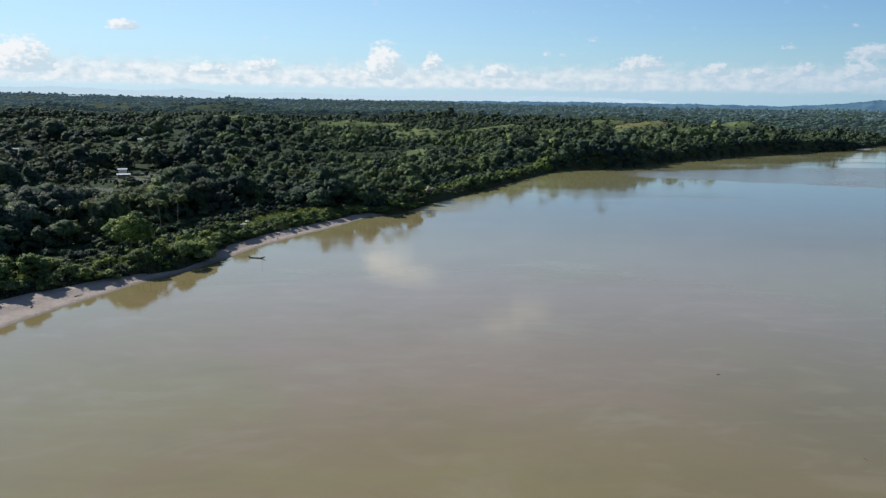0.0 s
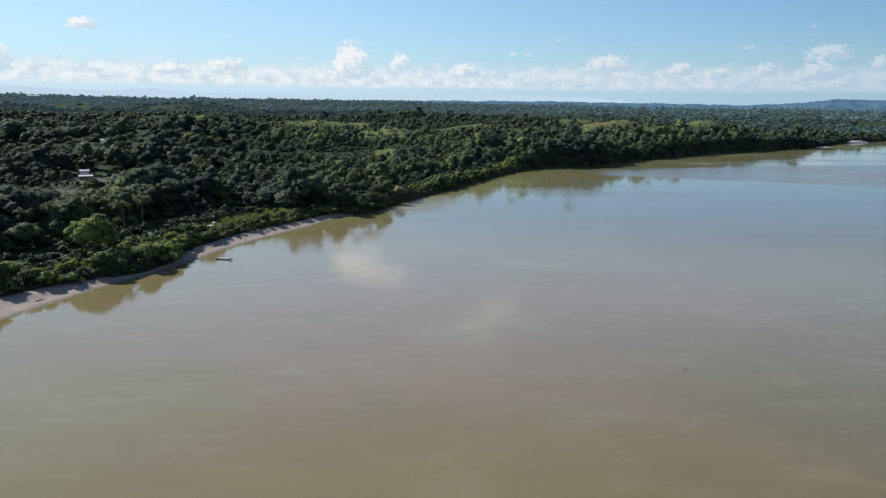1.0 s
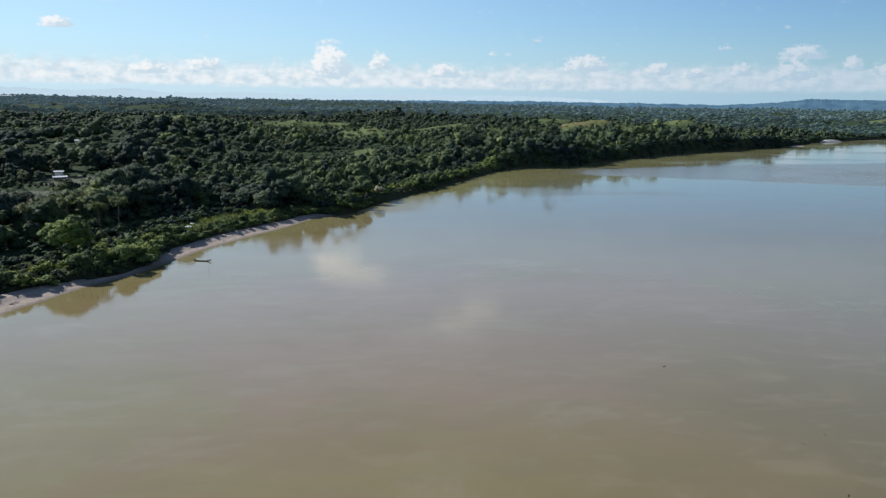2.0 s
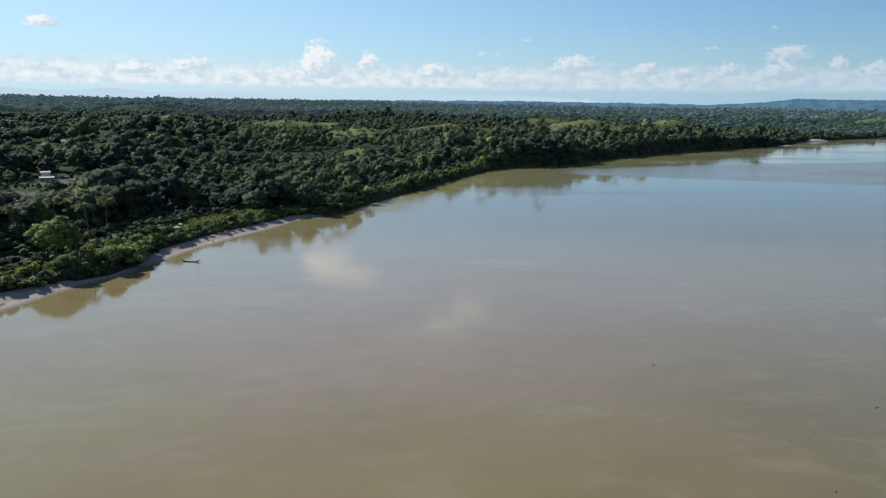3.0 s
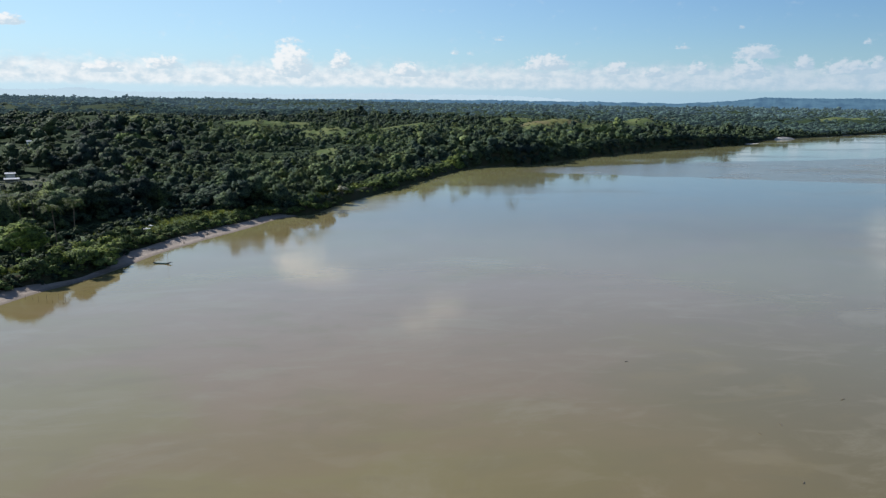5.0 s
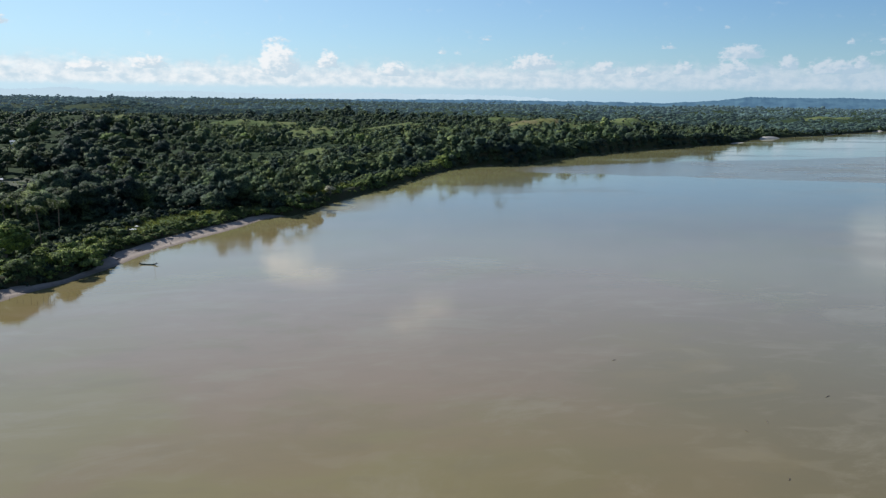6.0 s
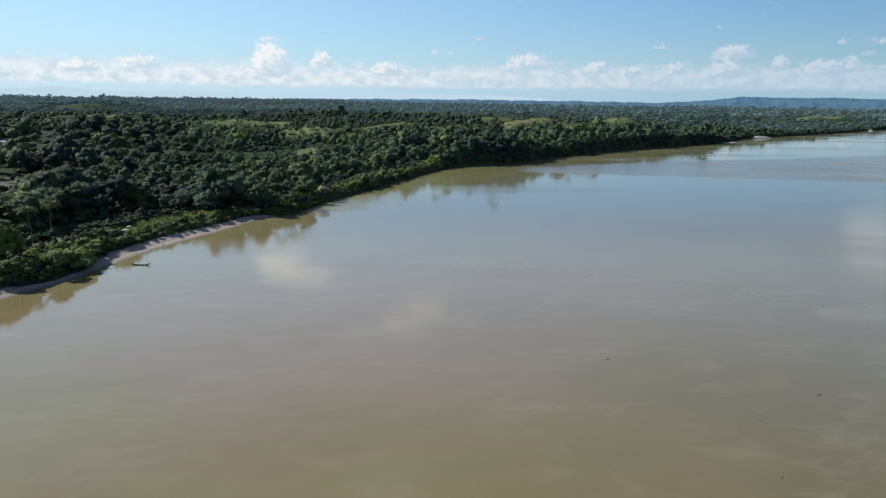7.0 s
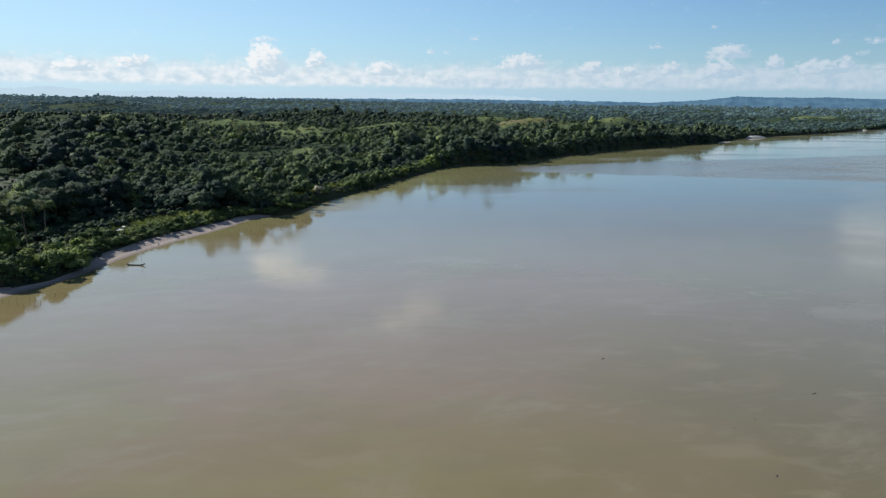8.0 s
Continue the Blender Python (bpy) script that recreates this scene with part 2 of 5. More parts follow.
def ground_material(name, a, b, c, scale, rough=0.95, bump=0.5, wet=False):
    m, n, o = material(name)
    p = n.add("ShaderNodeNewGeometry").outputs["Position"]
    big, mid, small = n.noise(p, scale, 3), n.noise(p, scale * 7, 4), n.noise(p, scale * 60, 3, 0.65)
    col = n.mix(n.ramp(big, 0.35, 0.65), a, b)
    col = n.mix(n.math("MULTIPLY", n.ramp(mid, 0.45, 0.75), 0.7), col, c)
    col = n.mix(n.math("MULTIPLY", n.ramp(small, 0.3, 0.8), 0.35), col, tuple(x * 0.6 for x in a))
    if wet:
        # damp sand just above the river
        sep = n.add("ShaderNodeSeparateXYZ")
        n.put(p, sep.inputs[0])
        damp = n.ramp(n.math("ADD", sep.outputs[2], n.math("MULTIPLY", mid, 0.25)), 0.42, 0.14)
        col = n.mix(n.math("MULTIPLY", damp, 0.75), col, tuple(x * 0.5 for x in b))
    principled(n, o, col, rough, n.math("ADD", mid, n.math("MULTIPLY", small, 0.3)), bump, 0.6, spec=0.03)
    return m


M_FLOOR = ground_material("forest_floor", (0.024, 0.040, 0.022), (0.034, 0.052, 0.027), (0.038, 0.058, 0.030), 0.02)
M_MEADOW = ground_material("hill_grass", (0.088, 0.122, 0.050), (0.138, 0.155, 0.070), (0.045, 0.075, 0.036), 0.045)
M_SOIL = ground_material("brown_grass", (0.140, 0.108, 0.078), (0.130, 0.140, 0.058), (0.105, 0.125, 0.045), 0.05)
M_FIELD = ground_material("bare_field", (0.112, 0.118, 0.098), (0.088, 0.098, 0.076), (0.080, 0.108, 0.046), 0.06)
M_EARTH = ground_material("bank_earth", (0.060, 0.055, 0.036), (0.046, 0.055, 0.028), (0.045, 0.062, 0.024), 0.15)
M_SAND = ground_material("beach_sand", (0.320, 0.275, 0.245), (0.260, 0.222, 0.195), (0.370, 0.325, 0.290), 0.12, 0.9, 0.3, True)

M_PALE_SAND = ground_material("dry_pale_sand", (0.50, 0.47, 0.43), (0.42, 0.39, 0.35), (0.55, 0.52, 0.48), 0.08, 0.9, 0.3, True)


def water_material():
    """Calm, very muddy water: silt colour under a clear skin, in slow streaks."""
    m, n, o = material("muddy_water")
    p = n.add("ShaderNodeNewGeometry").outputs["Position"]
    flow = n.noise(n.scaled(p, (0.9, 0.45, 1.0)), 0.014, 5, 0.6)
    streak = n.noise(n.scaled(p, (0.35, 1.0, 1.0)), 0.09, 4, 0.6)
    f = n.math("ADD", n.math("MULTIPLY", flow, 0.7), n.math("MULTIPLY", streak, 0.3))
    plume = n.add("ShaderNodeTexNoise")
    n.put(n.scaled(p, (0.6, 1.0, 1.0)), plume.inputs["Vector"])
    plume.inputs["Scale"].default_value, plume.inputs["Detail"].default_value, plume.inputs["Distortion"].default_value = 0.022, 6.0, 1.6
    f = n.math("ADD", n.math("MULTIPLY", f, 0.55), n.math("MULTIPLY", plume.outputs[0], 0.45))
    sep = n.add("ShaderNodeSeparateXYZ")
    n.put(p, sep.inputs[0])
    # a wide reddish silt plume in the middle of the river, with ragged sides
    dx = n.math("MULTIPLY", n.math("SUBTRACT", sep.outputs[0], 25.0), 1 / 110.0)
    dy = n.math("MULTIPLY", n.math("SUBTRACT", sep.outputs[1], 185.0), 1 / 62.0)
    far = n.math("ADD", n.math("MULTIPLY", dx, dx), n.math("MULTIPLY", dy, dy))
    far = n.math("ADD", far, n.math("MULTIPLY", n.math("SUBTRACT", f, 0.5), 3.2))
    red = n.ramp(far, 1.3, 0.3, 0.0, 0.95)
    silt = n.mix(n.ramp(f, 0.46, 0.55), (0.160, 0.124, 0.060), (0.160, 0.133, 0.058))
    silt = n.mix(red, silt, (0.176, 0.129, 0.078))
    # olive tone of the near bank's reflection put into the silt colour
    off = n.math("SUBTRACT", n.math("MULTIPLY", n.math("ADD", sep.outputs[0], 150.0), 0.867), n.math("MULTIPLY", n.math("SUBTRACT", sep.outputs[1], 200.0), 0.498))
    off = n.math("ADD", off, n.math("MULTIPLY", n.math("SUBTRACT", f, 0.5), 60.0))
    silt = n.mix(n.ramp(off, 55.0, 0.0, 0.0, 0.85), silt, (0.178, 0.179, 0.084))
    # blue of reflected sky up the far reach, put into the silt colour
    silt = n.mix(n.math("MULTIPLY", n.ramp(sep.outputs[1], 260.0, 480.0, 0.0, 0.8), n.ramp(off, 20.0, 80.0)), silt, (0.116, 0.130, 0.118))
    # silt colour darkened in the near right-hand stretch, where less light reflects
    dimmed = n.math("ADD", sep.outputs[0], n.math("MULTIPLY", n.math("SUBTRACT", f, 0.5), 220.0))
    silt = n.mix(n.math("MULTIPLY", n.ramp(dimmed, 0.0, 95.0, 0.0, 0.9), n.ramp(sep.outputs[1], 260.0, 110.0)), silt, (0.118, 0.096, 0.046))
    # olive tone of the bluff's reflection is painted into the water colour
    under_bluff = n.math("SUBTRACT", n.math("MULTIPLY", n.math("SUBTRACT", sep.outputs[0], 108.0), 0.645), n.math("MULTIPLY", n.math("SUBTRACT", sep.outputs[1], 645.0), 0.764))
    under_bluff = n.math("ADD", under_bluff, n.math("MULTIPLY", n.math("SUBTRACT", f, 0.5), 160.0))
    wander = n.math("MULTIPLY", n.math("SUBTRACT", n.noise(p, 0.03, 3, 0.6), 0.5), 30.0)
    near_side = n.math("ADD", n.math("SUBTRACT", sep.outputs[1], n.math("SUBTRACT", 642.0, n.math("MULTIPLY", sep.outputs[0], 0.35))), wander)
    far_side = n.math("ADD", n.math("SUBTRACT", n.math("ADD", 616.0, n.math("MULTIPLY", sep.outputs[0], 0.25)), sep.outputs[1]), wander)
    lane = n.math("MULTIPLY", n.math("MULTIPLY", n.ramp(near_side, 0.0, 8.0), n.ramp(far_side, 0.0, 30.0)), n.ramp(sep.outputs[0], 135.0, 175.0))
    muddy = n.math("MULTIPLY", n.ramp(under_bluff, 190.0, 40.0, 0.0, 0.9), n.ramp(sep.outputs[1], 400.0, 480.0))
    silt = n.mix(n.math("MULTIPLY", muddy, n.math("SUBTRACT", 1.0, lane)), silt, (0.195, 0.196, 0.090))
    wisp = n.add("ShaderNodeTexNoise")
    n.put(n.scaled(p, (0.45, 1.0, 1.0)), wisp.inputs["Vector"])
    wisp.inputs["Scale"].default_value, wisp.inputs["Detail"].default_value, wisp.inputs["Distortion"].default_value = 0.045, 7.0, 0.7
    wisp.inputs["Roughness"].default_value = 0.68
    silt = n.mix(n.ramp(wisp.outputs[0], 0.52, 0.66, 0.0, 0.48), silt, (0.192, 0.164, 0.104))
    silt = n.mix(n.ramp(wisp.outputs[0], 0.46, 0.34, 0.0, 0.6), silt, (0.148, 0.118, 0.054))
    fleck = n.add("ShaderNodeTexNoise")
    n.put(n.scaled(p, (0.5, 1.0, 1.0)), fleck.inputs["Vector"])
    fleck.inputs["Scale"].default_value, fleck.inputs["Detail"].default_value, fleck.inputs["Distortion"].default_value = 0.14, 5.0, 0.6
    silt = n.mix(n.ramp(fleck.outputs[0], 0.52, 0.68, 0.0, 0.22), silt, (0.200, 0.170, 0.108))
    silt = n.mix(n.ramp(fleck.outputs[0], 0.46, 0.32, 0.0, 0.22), silt, (0.128, 0.106, 0.056))
    breeze = n.ramp(n.noise(n.scaled(p, (0.5, 1.0, 1.0)), 0.012, 4, 0.6), 0.45, 0.68)
    ripple = n.noise(n.scaled(p, (1.0, 0.7, 1.0)), 0.9, 4, 0.6)
    swell = n.noise(n.scaled(p, (1.0, 0.6, 1.0)), 0.06, 3, 0.5)
    h = n.math("ADD", n.math("MULTIPLY", ripple, 0.012), n.math("MULTIPLY", swell, 0.05))
    b = n.add("ShaderNodeBsdfPrincipled")
    n.put(silt, b.inputs["Base Color"])
    # a stretch by the bank and a lane below the bluff where the wind ruffles the surface
    by_bank = n.math("MULTIPLY", n.math("MULTIPLY", n.ramp(sep.outputs[1], 362.0, 388.0), n.ramp(sep.outputs[1], 475.0, 440.0)), n.ramp(off, 60.0, 15.0, 0.0, 0.2))
    ruffled = n.math("ADD", by_bank, n.math("MULTIPLY", lane, 0.17))
    n.put(n.math("ADD", ruffled, n.math("ADD", 0.05, n.math("MULTIPLY", breeze, 0.12))), b.inputs["Roughness"])
    b.inputs["IOR"].default_value = 1.40
    k = n.add("ShaderNodeBump")
    k.inputs["Strength"].default_value = 1.0
    k.inputs["Distance"].default_value = 1.0
    n.put(h, k.inputs["Height"])
    n.put(k.outputs[0], b.inputs["Normal"])
    n.put(b.outputs[0], o.inputs[0])
    return m


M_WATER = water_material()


# ---- land form ----
def lattice(x, y, cell, seed):
    """Smooth value noise, -1 to 1, on arrays."""
    gx, gy = np.floor(x / cell), np.floor(y / cell)
    fx, fy = x / cell - gx, y / cell - gy
    fx, fy = fx * fx * (3 - 2 * fx), fy * fy * (3 - 2 * fy)

    def corner(i, j):
        v = np.sin((gx + i) * 127.1 + (gy + j) * 311.7 + seed * 74.7) * 43758.5453
        return (v - np.floor(v)) * 2 - 1
    a = corner(0, 0) * (1 - fx) + corner(1, 0) * fx
    b = corner(0, 1) * (1 - fx) + corner(1, 1) * fx
    return a * (1 - fy) + b * fy


def step(v, lo, hi):
    f = np.clip((v - lo) / (hi - lo), 0, 1)
    return f * f * (3 - 2 * f)


SHORE = np.array([
    (-330, -4600), (-260, -1500), (-175, -300), (-140, 0), (-126, 110), (-121, 150), (-115.7, 176), (-110.4, 194), (-104.8, 209.5), (-98.2, 227), (-90, 241),
    (-82.6, 262), (-77, 282), (-66, 307), (-50.5, 337), (-39.7, 362), (-23, 379), (-8.4, 414), (5, 440), (25, 482), (48.5, 529), (77, 585),
    (108, 645), (133, 656), (157, 665), (182, 682), (208, 717), (231, 745), (268, 777), (305, 811), (346, 848), (384, 878), (490, 950), (598, 1029), (690, 1125), (800, 1200), (928, 1279),
    (1122, 1416), (1364, 1589), (1800, 1880), (2600, 2350), (4600, 3300)], float)


def spline(pts, n=8):
    p = np.vstack([2 * pts[0] - pts[1], pts, 2 * pts[-1] - pts[-2]])
    res = []
    for i in range(1, len(p) - 2):
        for k in range(n):
            t = k / n
            res.append(0.5 * (2 * p[i] + (p[i + 1] - p[i - 1]) * t + (2 * p[i - 1] - 5 * p[i] + 4 * p[i + 1] - p[i + 2]) * t * t
                              + (3 * p[i] - p[i - 1] - 3 * p[i + 1] + p[i + 2]) * t ** 3))
    res.append(pts[-1])
    return np.array(res)


LINE = spline(SHORE, 6)
SEG = np.linalg.norm(np.diff(LINE, axis=0), axis=1)
ARC = np.concatenate([[0], np.cumsum(SEG)])
ARC0 = ARC[np.argmin(np.hypot(LINE[:, 0] + 115.7, LINE[:, 1] - 176))]
ARC -= ARC0  # arc length 0 at the near end of the beach


def inland(x, y):
    """Distance from the waterline, positive on land, and the arc length along the shore."""
    best = np.full(x.shape, 1e9)
    sign, arc = np.ones(x.shape), np.zeros(x.shape)
    for i in range(len(LINE) - 1):
        ax, ay = LINE[i]
        dx, dy = LINE[i + 1] - LINE[i]
        t = np.clip(((x - ax) * dx + (y - ay) * dy) / (dx * dx + dy * dy), 0, 1)
        d = np.hypot(x - ax - t * dx, y - ay - t * dy)
        near = d < best
        best = np.where(near, d, best)
        sign = np.where(near, np.where(dx * (y - ay) - dy * (x - ax) >= 0, 1.0, -1.0), sign)
        arc = np.where(near, ARC[i] + t * SEG[i], arc)
    return best * sign, arc


def beach(arc):
    """Width of the bare sand along the shore."""
    w = np.interp(arc, [-900, -60, 0, 25, 48, 60, 85, 95, 130, 165, 205, 220, 235, 300, 480, 500, 520, 900, 1200, 1300, 5000],
                  [8, 16, 19, 15, 9, 4, 3.2, 7.5, 10, 9.2, 5.5, 1.2, 0.6, 0.8, 1.5, 1.2, 0.3, 0.3, 0.6, 1, 1])
    return w


# knolls: x, y, radius, height, stretch
KNOLLS = [(-345, 1110, 60, 19, 1.7), (-140, 1095, 58, 19, 2.5), (-32, 920, 48, 15, 1.9), (78, 975, 46, 14, 1.9), (290, 1235, 52, 14, 2.0),
          (300, 1055, 58, 21, 1.6), (448, 1085, 52, 22, 1.45), (582, 1125, 45, 13, 1.3), (-330, 760, 150, 15, 1.7), (-520, 1000, 220, 8, 1.3), (-700, 1500, 350, 10, 1.2),
          (1300, 1800, 150, 20, 1.6), (-692, 2088, 120, 12, 1.4), (-20, 690, 45, 3, 1.4), (560, 1500, 200, 8, 1.4), (850, 1900, 250, 8, 1.3), (1250, 2900, 700, 12, 1.4), (2300, 3300, 800, 16, 1.3)]


def height(x, y):
    d, arc = inland(x, y)
    w = beach(arc) + 0.8 * lattice(arc, arc * 0, 9, 3)
    sand = np.clip(d, 0, None) * 0.09 + 0.5 * step(d, w * 0.5, w * 0.5 + 2.2) * step(w, 3, 6) + 0.05 * step(d, 0.5, 2) * lattice(arc, d * 4, 5, 8)
    top = np.interp(arc, [0, 60, 90, 180, 260, 490, 550, 625, 665, 715, 765, 1060, 1160, 1300], [2.4, 4.2, 2.6, 2.8, 3.8, 4.2, 12.0, 11.5, 6.0, 6.5, 12.0, 12.0, 6.0, 4.5]) + 0.7 * lattice(arc, arc * 0, 37, 5)
    z = np.where(d < 0, np.maximum(d * 0.16, -4.0), np.minimum(sand, w * 0.09 + 0.5))
    z = z + step(d, w, w + 4.5) * (top - w * 0.09) + 5.0 * step(d, w + 3, w + 50) * step(arc, 500, 570) * (1 - 0.75 * step(arc, 660, 780))
    z = z + 2.0 * step(d, 20, 70) + 3.0 * step(d, 150, 900) + 36.0 * step(d, 850, 3700)
    ramp = step(d, 40, 500) * (1 - 0.9 * np.exp(-((x + 205) / 100) ** 2 - ((y - 455) / 110) ** 2))
    z = z + ramp * (7.0 * lattice(x, y, 210, 11) + 4.5 * lattice(x, y, 95, 12)) + step(d, 900, 2500) * 7.0 * lattice(x, y, 600, 13)
    z = z + 2.2 * step(d, w + 3.5, w + 12) * step(arc, 95, 125) * step(arc, 200, 185)
    z = z + 0.25 * step(d, 6, 15) * lattice(x, y, 6, 14) + ramp * (1.8 * lattice(x, y, 31, 15) + 0.9 * lattice(x, y, 13, 17))
    for kx, ky, r, h, s in KNOLLS:
        r = r * (1 + 0.34 * lattice(x, y, 45, 16))
        z = z + h * (0.86 + 0.22 * lattice(x, y, 24, 18) + 0.1 * lattice(x, y, 11, 19)) * np.exp(-(((x - kx) / (r * s)) ** 2 + ((y - ky) / r) ** 2) * 1.6) * step(d, 30, 120)
    return z


def h1(x, y):
    return float(height(np.array([float(x)]), np.array([float(y)]))[0])


# open ground: x, y, half length, half width, turn (degrees), kind
OPEN = [(-75, 331, 34, 9, 63, "meadow"), (-52, 364, 16, 7, 60, "meadow"), (-138, 228, 18, 4, 65, "meadow"), (-203, 399, 24, 24, 10, "field"), (-212, 468, 13, 15, 14, "field"), (-388, 635, 12, 24, 30, "field"), (-278, 648, 6, 14, 20, "field"),
        (-192, 504, 50, 11, 14, "field"), (-350, 577, 46, 10, 121, "field"), 
        (-332, 1085, 36, 26, 10, "meadow"), (-116, 1062, 68, 74, -8, "meadow"), (-34, 872, 44, 72, 0, "meadow"), (76, 965, 46, 56, 0, "meadow"), (132, 965, 26, 34, 0, "meadow"),
        (300, 1210, 48, 60, 0, "meadow"), (308, 1010, 60, 62, 0, "meadow"), (296, 1046, 48, 24, 0, "soil"), (450, 1036, 50, 66, 0, "meadow"), (586, 1090, 44, 44, 0, "meadow"), (-20, 672, 20, 40, 10, "meadow"),
        (1290, 1760, 125, 34, 25, "meadow"), (-692, 2070, 36, 26, 0, "meadow"), (480, 1440, 50, 30, 0, "soil"), (63, 762, 42, 9, 95, "meadow"), (-24, 604, 18, 10, 0, "meadow"), (-63, 641, 15, 11, 0, "meadow"),
        (1130, 2150, 120, 50, 20, "meadow"), (800, 1850, 90, 40, 0, "soil")]


def open_kind(x, y, grow=0.0):
    kind = np.zeros(x.shape, int)
    wob = 0.34 * lattice(x, y, 23, 21) + 0.2 * lattice(x, y, 9, 22)
    for ox, oy, a, b, turn, k in OPEN:
        c, s = math.cos(radians(turn)), math.sin(radians(turn))
        u, v = (x - ox) * c + (y - oy) * s, -(x - ox) * s + (y - oy) * c
        inside = (u / (a + grow)) ** 2 + (v / (b + grow)) ** 2 + wob < 1
        kind = np.where(inside, {"meadow": 1, "soil": 2, "field": 3}[k], kind)
    return kind


def mesh_from(name, verts, faces, materials, index=None, smooth=False, normals=None):
    """A mesh from arrays; all faces have the same number of corners."""
    me = bpy.data.meshes.new(name)
    verts, faces = np.asarray(verts, np.float32), np.asarray(faces, np.int32)
    k = faces.shape[1]
    me.vertices.add(len(verts))
    me.vertices.foreach_set("co", verts.ravel())
    me.loops.add(faces.size)
    me.loops.foreach_set("vertex_index", faces.ravel())
    me.polygons.add(len(faces))
    me.polygons.foreach_set("loop_start", np.arange(len(faces), dtype=np.int32) * k)
    if index is not None:
        me.polygons.foreach_set("material_index", np.asarray(index, np.int32))
    me.polygons.foreach_set("use_smooth", np.full(len(faces), smooth))
    for m in materials:
        me.materials.append(m)
    me.update(calc_edges=True)
    me.validate()
    if normals is not None:
        me.polygons.foreach_set("use_smooth", np.full(len(faces), True))
        me.normals_split_custom_set_from_vertices(np.asarray(normals, np.float32).tolist())
    return me


def part(name, me, parent, label=""):
    ob = new(name, me)
    ob.parent = parent
    if label:
        ob["label"] = label
    return ob


def thing(name, m, label, category, group="", kind=""):
    ob = new(name)
    ob.empty_display_size = 0.3
    ob.matrix_world = m
    return tagged(ob, label, category, group, kind)


def build_ground():
    """One sheet in rows along the shore, from the river bed to the far hills."""
    a = np.concatenate([np.linspace(ARC[0], -400, 14)[:-1], np.linspace(-400, -40, 40)[:-1], np.arange(-40, 460, 2.5), np.arange(460, 1500, 9.0),
                        np.linspace(1500, ARC[-1], 90)])
    sx, sy = np.interp(a, ARC, LINE[:, 0]), np.interp(a, ARC, LINE[:, 1])
    aw = np.arange(ARC[0], ARC[-1], 20.0)
    lx, ly = np.interp(aw, ARC, LINE[:, 0]), np.interp(aw, ARC, LINE[:, 1])

    def normal(width):
        k = np.ones(width) / width
        pad = width // 2
        qx, qy = np.convolve(np.pad(lx, pad, "reflect", reflect_type="odd"), k, "valid")[:len(aw)], np.convolve(np.pad(ly, pad, "reflect", reflect_type="odd"), k, "valid")[:len(aw)]
        tx, ty = np.gradient(qx), np.gradient(qy)
        nx, ny = np.interp(a, aw, -ty), np.interp(a, aw, tx)
        q = np.hypot(nx, ny)
        return nx / q, ny / q
    n1, n2 = normal(5), normal(61)
    sand_edge = np.maximum(0.3, beach(a) + 0.8 * lattice(a, a * 0, 9, 3))[None]
    on_sand = np.linspace(0, 1, 9)[:, None] * (sand_edge + 0.4)
    behind = np.array([0.7, 1.4, 2.2, 3.0, 4.0, 5.2, 6.6, 8.2, 10, 12.5, 15, 18])[:, None] + sand_edge + 0.4

    def level(v):
        return np.repeat(np.asarray(v, float)[:, None], len(a), 1)
    off = np.concatenate([level([-900, -300, -80, -25, -10, -5, -2]), on_sand, behind, level(np.arange(42, 60, 4.5)), level(np.arange(60, 200, 10.0)),
                          level(np.geomspace(200, 1600, 60)[:-1]), level(np.geomspace(1600, 5200, 30))])
    f = step(off, 20, 160)
    nx, ny = n1[0] * (1 - f) + n2[0] * f, n1[1] * (1 - f) + n2[1] * f
    x, y = sx + off * nx, sy + off * ny
    d, arc = inland(x, y)
    z = height(x, y)
    rows, cols = x.shape
    v = np.stack([x, y, z], -1).reshape(-1, 3)
    i = np.arange(rows * cols).reshape(rows, cols)
    quads = np.stack([i[:-1, :-1], i[:-1, 1:], i[1:, 1:], i[1:, :-1]], -1).reshape(-1, 4)[:, ::-1]
    cx, cy = x.ravel()[quads].mean(1), y.ravel()[quads].mean(1)
    cd, ca = inland(cx, cy)
    w = beach(ca) + 0.8 * lattice(ca, ca * 0, 9, 3)
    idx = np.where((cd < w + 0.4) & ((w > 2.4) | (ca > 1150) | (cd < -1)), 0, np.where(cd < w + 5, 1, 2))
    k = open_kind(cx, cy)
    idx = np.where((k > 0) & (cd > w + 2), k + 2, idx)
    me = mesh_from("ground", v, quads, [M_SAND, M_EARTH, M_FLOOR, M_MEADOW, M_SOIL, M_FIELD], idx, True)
    return tagged(new("ground", me), "wooded river land with sandy bank and grassy knolls", "ground", kind="structure")


ground = build_ground()
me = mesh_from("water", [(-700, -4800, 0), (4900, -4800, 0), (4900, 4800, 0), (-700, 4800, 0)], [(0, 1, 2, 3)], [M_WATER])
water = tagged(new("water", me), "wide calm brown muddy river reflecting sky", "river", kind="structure")


